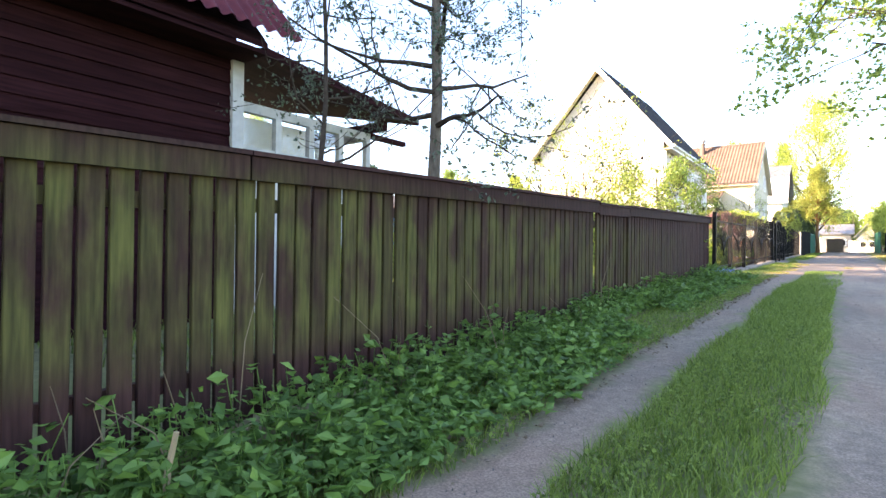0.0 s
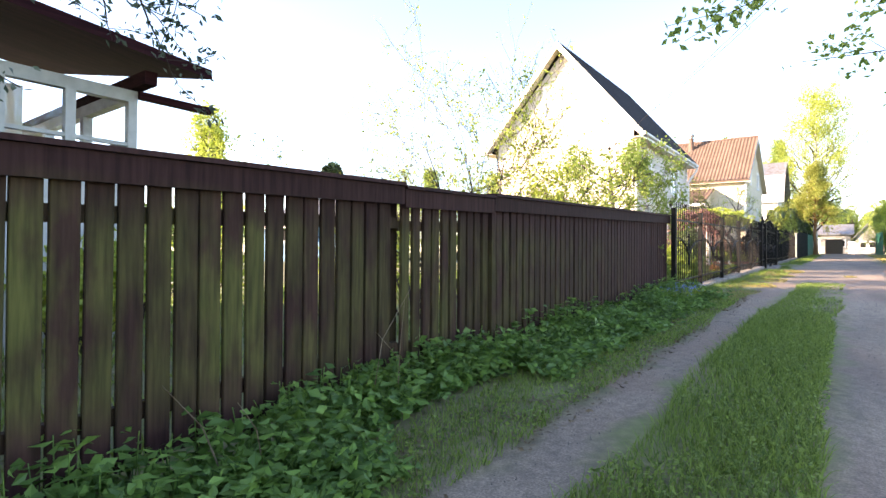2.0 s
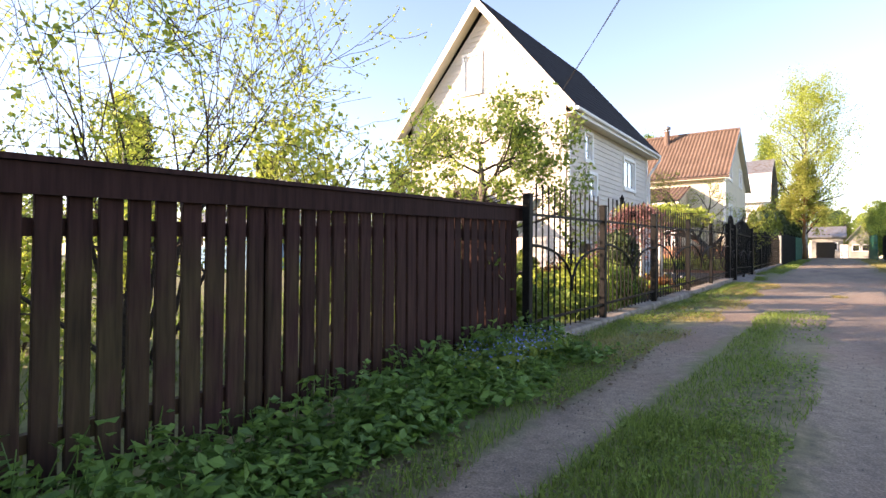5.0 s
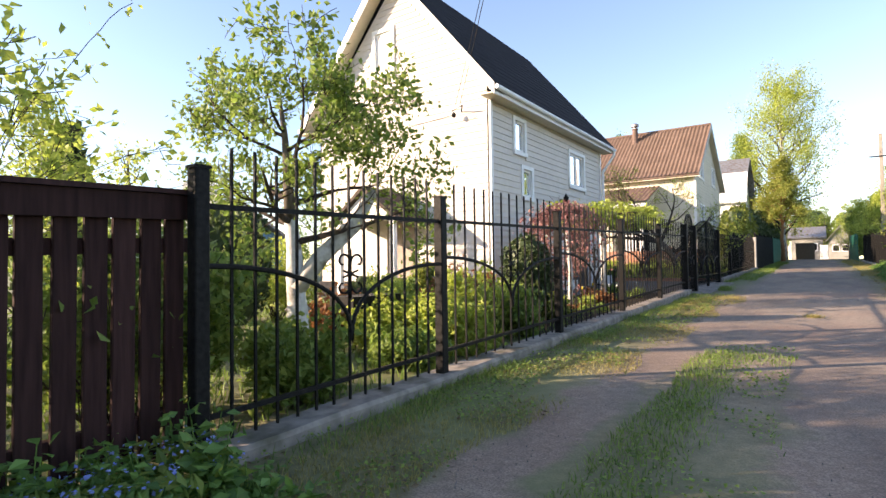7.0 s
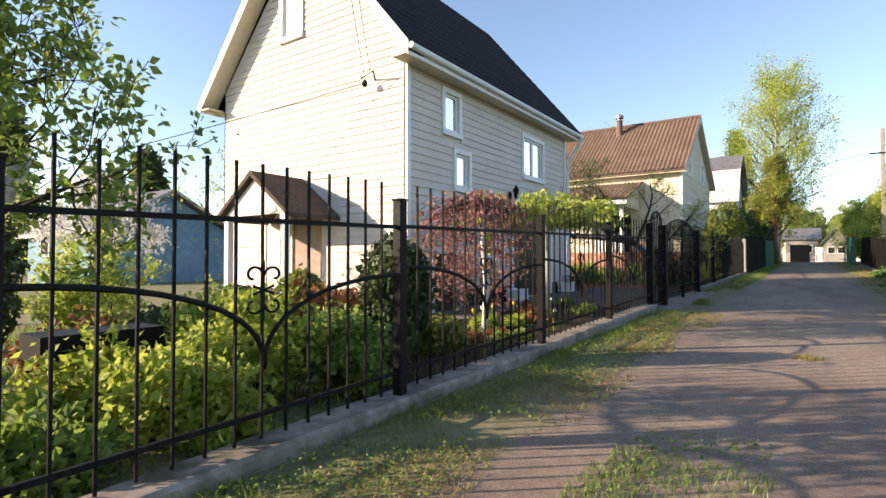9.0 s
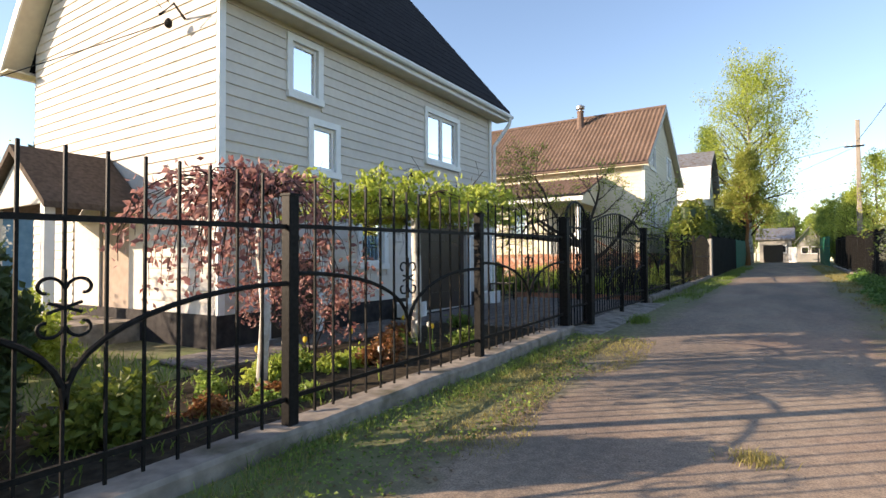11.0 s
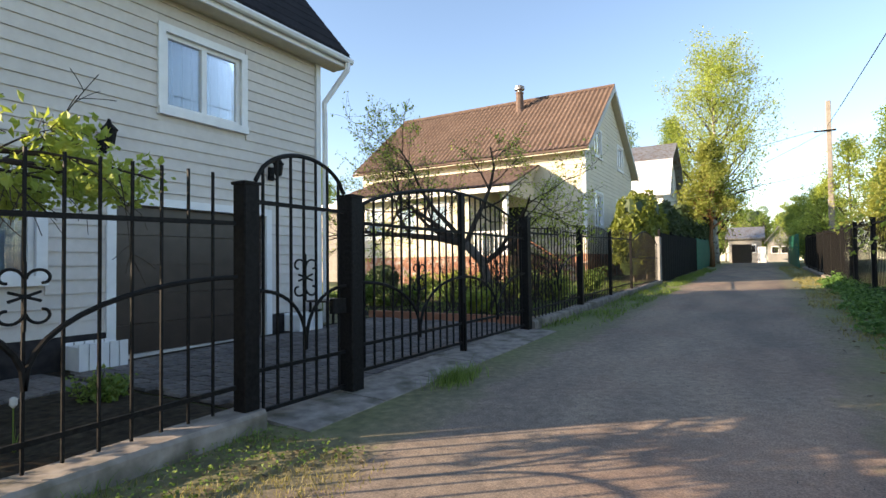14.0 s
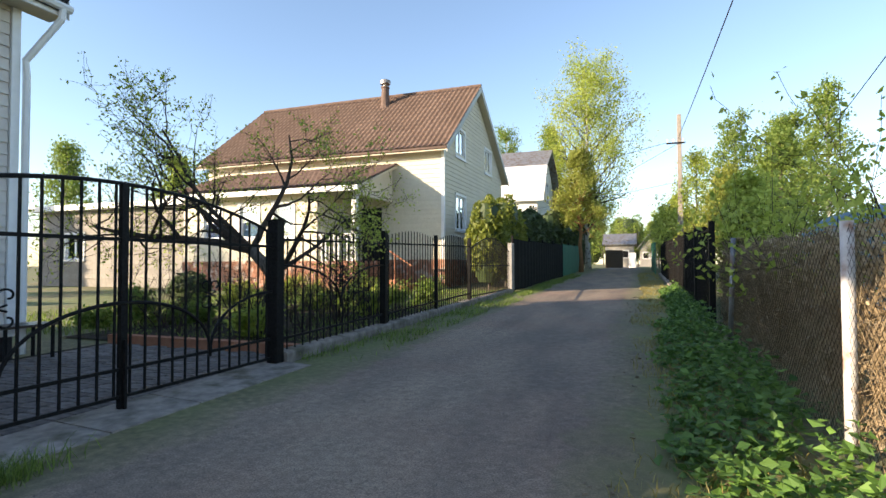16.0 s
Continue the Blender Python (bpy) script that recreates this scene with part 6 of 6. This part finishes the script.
def build_far_wood():
    """Distant mixed wood that closes the view all round."""
    rng = np.random.default_rng(77)
    m, w = Mesh(), Mesh()
    for k in range(190):
        a = rng.uniform(0.0, 6.283)
        r = rng.uniform(95, 150)
        x, y = -5 + r * math.sin(a), 40 + r * math.cos(a)
        if y > 60 and -4 < x < 3:
            continue
        h = rng.uniform(7, 12.5)
        g = gz(y)
        w.tube([(x, y, g), (x, y, g + h * 0.9)], [0.18, 0.05], 5)
        n = 420
        u = rng.normal(size=(n, 3))
        u /= np.linalg.norm(u, axis=1, keepdims=True)
        u *= rng.uniform(0.5, 1.05, (n, 1))
        m.leaves(np.stack([x + u[:, 0] * h * 0.26 * (1 - 0.4 * u[:, 2]), y + u[:, 1] * h * 0.26, g + h * 0.58 + u[:, 2] * h * 0.42], 1), 0.42, rng)
    t = thing("far_wood", -5, 140, gz(140), "distant wood in spring green round the village", "wood", kind="stuff")
    part("far_trunks", w, M_BARK, t)["kind"] = "stuff"
    part("far_foliage", m, L_GREEN, t)["kind"] = "stuff"


build_far_wood()
for i, (x, y, hh, r) in enumerate(((-7.0, 122, 9.0, 3.2), (-1.5, 140, 10.5, 4.2), (4.5, 134, 9.5, 3.6), (8.0, 118, 8.5, 3.0), (-12.0, 128, 11.0, 3.6))):
    dense("far_tree", x, y, 380 + i, hh, r, r, L_GREEN, "full-crowned far tree closing the lane's view", 2600, 0.34, category="tree")
for i, (x, y, hh, lf) in enumerate(((-4.4, 69.0, 3.6, L_DARKGREEN), (-4.2, 76.0, 3.8, L_DARKGREEN), (-4.6, 84.0, 4.2, L_GREEN), (3.0, 64.0, 3.0, L_GREEN), (3.1, 71.0, 3.2, L_GREEN), (3.4, 79.0, 3.4, L_GREEN), (4.0, 88.0, 4.0, L_GREEN))):
    dense("lane_evergreen", x, y, 360 + i, hh, 0.9, 3.2, lf, "dense roadside hedge along the far lane", 2600, 0.16, category="hedge")
# right side of the lane
for i, (x, y, h, lf) in enumerate(((3.2, 41.5, 2.9, L_SPRING), (3.3, 45.5, 3.6, L_PINE), (4.2, 49.5, 6.0, L_GREEN), (3.4, 55.0, 5.8, L_SPRING), (4.6, 45.0, 4.6, L_GREEN), (3.0, 61.0, 4.6, L_SPRING), (3.2, 68.0, 5.0, L_GREEN), (5.8, 49.0, 6.0, L_GREEN), (2.9, 75.0, 5.0, L_SPRING), (2.6, 83.0, 5.0, L_GREEN), (7.2, 57, 7.0, L_SPRING), (3.4, 95, 7.0, L_GREEN), (-6.0, 99, 8.0, L_SPRING), (3.2, 112, 8.0, L_SPRING), (-4.5, 116, 9.0, L_GREEN), (0.6, 136, 10.0, L_GREEN), (-2.6, 132, 9.0, L_SPRING), (4.5, 128, 9.0, L_SPRING))):
    tree("lane_tree", x, y, 500 + i, h, 0.08, M_BARK, lf, "young broadleaf tree in spring leaf over the lane fence", limbs=24, start=0.12, reach=0.31, depth=2, per=4, size=0.06, spread=0.13, rise=0.75, split=4)
conifer("lane_pine", 10.8, 47.0, 73, 6.8, 2.4, L_PINE, "bushy olive-green pine behind the wire fence", 0.22)
tree("lane_birch", 10.5, 62.0, 74, 10.3, 0.16, M_BIRCH, L_GREEN, "birch in pale new leaf behind the gardens", limbs=30, start=0.2, reach=0.22, depth=2, per=3, size=0.1, spread=0.25, rise=0.8)
bush("fence_shrub", 2.9, 37.0, 75, 2.2, 1.1, L_SPRING, "budding shrub behind the wire fence", stems=12, per=3, size=0.06, depth=2, split=3)
bush("fence_shrub", 3.0, 33.6, 76, 2.1, 1.2, L_SPRING, "budding shrub behind the wire fence", stems=10, per=2, size=0.05, depth=2, split=3)


def build_greenhouse():
    x0, x1, y0, y1, g = 4.2, 7.2, 37.0, 43.0, gz(38)
    h = thing("greenhouse", 5.7, 40, g, "arched pale blue polycarbonate greenhouse", "greenhouse")
    n = 16
    pts = []
    for y in (y0, y1):
        for r in (1.5, 1.48):
            pts += [(5.7 - r * math.cos(math.pi * i / n), y, g + 0.75 + r * math.sin(math.pi * i / n)) for i in range(n + 1)]
    w = n + 1
    q = [(i, i + 1, 2 * w + i + 1, 2 * w + i) for i in range(n)] + [(w + i, 3 * w + i, 3 * w + i + 1, w + i + 1) for i in range(n)]
    smooth(part("cover", Mesh().add(pts, q), M_BLUE, h))
    part("end_wall", Mesh().prism([(4.22, g), (7.18, g)] + [(5.7 + 1.48 * math.cos(math.pi * i / n), g + 0.75 + 1.48 * math.sin(math.pi * i / n)) for i in range(n + 1)], lambda p: (p[0], y0 + 0.01, p[1]), lambda p: (p[0], y0 + 0.03, p[1])), M_BLUE, h)
    part("side_wall", Mesh().box(4.2, y0, g - 0.05, 4.23, y1, g + 0.76).box(7.17, y0, g - 0.05, 7.2, y1, g + 0.76), M_BLUE, h)


build_greenhouse()


def build_overhanging_tree():
    rng = np.random.default_rng(81)
    x, y, g = 3.0, 10.2, gz(10)
    t = thing("overhanging_tree", x, y, g, "broad tree whose leafing branches hang over the lane", "tree")
    smooth(part("trunk", Mesh().tube([(x, y, g - 0.1), (x - 0.1, y, g + 1.6), (x - 0.05, y + 0.1, g + 3.4), (x, y, g + 6)], [0.2, 0.16, 0.12, 0.03], 9), M_BARK, t))
    wood, tips = Mesh(), []
    for (ex, ey, ez), z0 in (((-1.2, 9.4, 4.7), 2.4), ((-0.7, 11.2, 4.1), 2.2), ((-0.5, 13.0, 4.6), 2.6), ((0.3, 9.2, 3.3), 1.9), ((-0.1, 12.0, 3.3), 2.0), ((0.2, 14.2, 3.9), 2.3), ((1.0, 7.5, 4.5), 2.8), ((2.2, 13.6, 5.2), 2.8), ((4.6, 11, 5.0), 2.6)):
        p0 = Vector((x - 0.08, y, g + z0))
        d = Vector((ex, ey, ez)) - p0
        grow(wood, tips, p0, d, d.length * 1.05, 0.045, 2, rng, 5, 0.12, 7, 0.0, 0.36)
    part("branching", wood, M_TWIG, t)
    part("crown", Mesh().leaves(scatter(tips, 4, 0.07, rng), 0.055, rng), L_GREEN, t)


build_overhanging_tree()

# ---- low growth ----


def build_weeds():
    rng = np.random.default_rng(90)
    m = Mesh()
    stems = Mesh()
    for k in range(3000):
        y = rng.uniform(0.5, 15.9)
        edge = (1.0 if y < 6.8 else 0.75) + 0.3 * noise.noise((y * 0.6, 3.1, 0)) + 0.12 * noise.noise((y * 2.2, 0, 0))
        if 7.9 < y < 9.7:
            edge *= 0.5
        u = rng.uniform(0, 1) ** 0.8 * edge
        x = FX + 0.05 + u
        h = (0.42 - 0.3 * u / max(edge, 0.1)) * rng.uniform(0.5, 1.15) * (0.8 + 0.35 * noise.noise((y * 0.9, x, 4)))
        g = gz(y)
        lx, ly = rng.normal(0, 0.06, 2)
        stems.tube([(x, y, g - 0.01), (x + lx, y + ly, g + h)], 0.003, 3)
        n = 11
        f = rng.uniform(0.3, 1.05, n)
        a = rng.uniform(0, 6.283, n)
        r = rng.uniform(0.02, 0.085, n)
        m.leaves(np.stack([x + lx * f + r * np.cos(a), y + ly * f + r * np.sin(a), g + h * f], 1), rng.uniform(0.032, 0.055), rng, 0.68, 1.6)
    t = thing("weeds", FX + 0.5, 7, gz(7), "dense fresh green nettles and ground elder at the fence foot", "weeds", kind="stuff")
    part("stalks", stems, L_WEED, t)["kind"] = "stuff"
    part("leaves", m, L_WEED, t)["kind"] = "stuff"
    d = Mesh()
    for k in range(15):
        y = rng.uniform(2.8, 9.0)
        x = FX + rng.uniform(0.1, 0.5)
        a = rng.uniform(0, 6.283)
        h = rng.uniform(0.35, 0.9)
        l = rng.uniform(0.05, 0.5)
        d.tube([(x, y, gz(y)), (x + l * 0.3 * math.cos(a), y + l * 0.3 * math.sin(a), gz(y) + h * 0.6), (x + l * math.cos(a) * 0.6, y + l * math.sin(a), gz(y) + h)], [0.004, 0.003, 0.0015], 4)
    single("dry_stalks", d, L_DEAD, FX + 0.3, 4, gz(4), "dry straw-coloured stalks standing among the weeds", "stalks", kind="stuff")
    p = Mesh().tube([(-2.55, 3.2, gz(3) - 0.02), (-2.55, 3.21, gz(3) + 0.2), (-2.53, 3.23, gz(3) + 0.34)], [0.014, 0.013, 0.011], 6)
    single("cut_stem", p, L_STRAW, -2.55, 3.2, gz(3), "pale cut plant stem among the weeds", "stem")
    # right verge
    m = Mesh()
    for k in range(1500):
        y = rng.uniform(28.5, 46)
        w = 0.8 if y < 38 else 0.45
        u = rng.uniform(0, 1) * (w + 0.2 * noise.noise((y, 0, 0)))
        x = 1.95 - u
        h = (0.34 - 0.26 * u / w) * rng.uniform(0.5, 1.2)
        n = 7
        f = rng.uniform(0.2, 1.05, n)
        m.leaves(np.stack([x + rng.normal(0, 0.06, n), y + rng.normal(0, 0.06, n), gz(y) + max(h, 0.04) * f], 1), 0.055, rng, 0.7, 1.5)
    single("verge_weeds", m, L_WEED, 1.6, 33, gz(33), "fresh green weeds along the wire fence", "weeds", kind="stuff")
    # forget-me-nots
    m, f = Mesh(), Mesh()
    pts = np.stack([rng.uniform(-3.05, -2.5, 1500), np.minimum(rng.normal(15.1, 0.4, 1500), 15.8), np.zeros(1500)], 1)
    pts[:, 2] = np.array([gz(q) for q in pts[:, 1]]) + rng.uniform(0.02, 0.22, 1500)
    m.leaves(pts, 0.035, rng, 0.3, 2.2)
    q = pts[::3].copy()
    q[:, 2] = np.array([gz(e) for e in q[:, 1]]) + rng.uniform(0.16, 0.27, len(q))
    f.leaves(q, 0.02, rng, 0.6, 1.0)
    t = thing("forget_me_nots", -2.75, 15.5, gz(15.5), "low patch of blue forget-me-nots at the fence end", "flowers", kind="stuff")
    part("leaves", m, L_GREEN, t)["kind"] = "stuff"
    part("petals", f, L_BLUE, t)["kind"] = "stuff"


build_weeds()


def turf(name, count, sample, height, width, material, label, seed, lean=0.5):
    rng = np.random.default_rng(seed)
    xy = []
    while len(xy) < count:
        p = sample(rng)
        if p is not None:
            xy.append(p)
    m = Mesh().blades(xy, height, width, rng, lean)
    single(name, m, material, xy[0][0], xy[0][1], gz(xy[0][1]), label, "grass", kind="stuff")


def strip(x0, x1, y0, y1, wob=0.15, patch=-0.2, freq=0.9):
    def pick(r):
        y = r.uniform(y0, y1)
        e = wob * noise.noise((y * 0.7, x0, 1.5))
        x = r.uniform(x0 + e, x1 + wob * noise.noise((y * 0.8, x1, 7.5)))
        return (x, y) if noise.noise((x * freq * 2, y * freq, 2.0)) > patch + r.uniform(-0.25, 0.25) else None
    return pick


turf("centre_grass", 30000, strip(-1.58, -0.74, 2.5, 14.5, 0.14, -0.4), 0.10, 0.0032, L_GRASS, "green grass strip between the wheel tracks", 1)
turf("centre_grass", 7000, strip(-1.5, -0.7, 14.0, 20.5, 0.2, -0.12), 0.06, 0.003, L_GRASS, "thin grass fading out between the tracks", 2)
turf("verge_grass", 15000, strip(-2.75, -2.0, 1.5, 15.9, 0.1, -0.12), 0.07, 0.003, L_GRASS, "short grass beside the wheel track", 3)
turf("verge_grass", 22000, strip(-2.92, -1.85, 15.6, 27.9, 0.3, -0.05), 0.04, 0.003, L_DRYGRASS, "sunlit short grass along the concrete base", 4)
turf("verge_grass", 3200, strip(-2.93, -2.6, 15.9, 27.9, 0.15, 0.0), 0.085, 0.003, L_GRASS, "green grass along the concrete base", 5)
turf("verge_grass", 7000, strip(-2.92, -2.2, 33.2, 60, 0.2, -0.1), 0.1, 0.005, L_GRASS, "grass along the garden fence", 6)
turf("verge_grass", 9000, strip(0.85, 1.8, 22, 62, 0.2, -0.1), 0.08, 0.005, L_DRYGRASS, "patchy grass beside the lane", 7)
turf("lawn", 26000, strip(-11, -3.35, 4, 24, 0.1, -0.6), 0.13, 0.007, L_GRASS, "green lawn behind the fences", 8)
turf("lawn", 12000, strip(-12, -3.2, 33.8, 45, 0.1, -0.5), 0.13, 0.008, L_GRASS, "green lawn of the far garden", 9)
turf("grass_tuft", 260, lambda r: (r.normal(-0.55, 0.07), r.normal(24.1, 0.06)), 0.06, 0.003, L_DRYGRASS, "single grass tuft on the gravel lane", 10)
turf("grass_tuft", 500, lambda r: (r.normal(-2.45, 0.08), r.normal(29.75, 0.16)), 0.14, 0.003, L_GRASS, "grass tuft beside the concrete apron", 11)


def build_litter():
    """Clover in the grass, dead leaves and pebbles on the ground."""
    rng = np.random.default_rng(95)

    def field(n, x0, x1, y0, y1, lift):
        x, y = rng.uniform(x0, x1, n), rng.uniform(y0, y1, n)
        keep = np.array([noise.noise((a * 1.7, q * 1.1, 9.0)) > -0.1 for a, q in zip(x, y)])
        x, y = x[keep], y[keep]
        return np.stack([x, y, np.array([gz(q) for q in y]) + rng.uniform(0.01, lift, len(x))], 1)

    m = Mesh().leaves(field(16000, -1.56, -0.76, 2.5, 15, 0.07), 0.02, rng, 0.75, 1.2)
    m.leaves(field(9000, -2.75, -2.02, 1.5, 16, 0.05), 0.02, rng, 0.75, 1.2)
    m.leaves(field(9000, -2.9, -2.0, 16, 28, 0.06), 0.02, rng, 0.75, 1.2)
    m.leaves(field(3000, -1.4, -0.7, 15, 21, 0.03), 0.02, rng, 0.75, 1.2)
    single("clover", m, L_GRASS, -0.6, 6, gz(6), "small round clover leaves in the lane's grass", "clover", kind="stuff")
    d = Mesh().leaves(field(5000, -2.7, -1.9, 1.5, 16, 0.012), 0.022, rng, 0.85, 1.8)
    d.leaves(field(2500, -2.9, -1.9, 15.5, 28, 0.012), 0.02, rng, 0.85, 1.8)
    d.leaves(field(1500, 0.6, 1.9, 24, 44, 0.012), 0.025, rng, 0.85, 1.8)
    single("dead_leaves", d, L_DEAD, -2, 6, gz(6), "scattered dry brown leaves on the verge", "leaves", kind="stuff")
    p = Mesh()
    for k in range(2600):
        y = rng.uniform(1, 38)
        x = rng.uniform(-2.02, -1.62) if y < 18 and rng.random() < 0.4 else (rng.uniform(-0.65, 0.5) if y < 18 else rng.uniform(-2.1, 0.9))
        r = rng.uniform(0.003, 0.009)
        z = gz(y) - 0.012 + 0.005 * noise.noise((x * 0.8, y * 0.5, 0)) - 0.018 * (y < 18)
        p.add([(x - r, y, z), (x, y - r, z), (x + r, y, z), (x, y + r, z), (x + r * 0.2, y, z + r * 1.2 + 0.014)], [(0, 1, 4), (1, 2, 4), (2, 3, 4), (3, 0, 4)])
    single("pebbles", p, M_PAVER, 0, 10, gz(10), "loose grey pebbles on the gravel lane", "pebbles", kind="stuff")


build_litter()
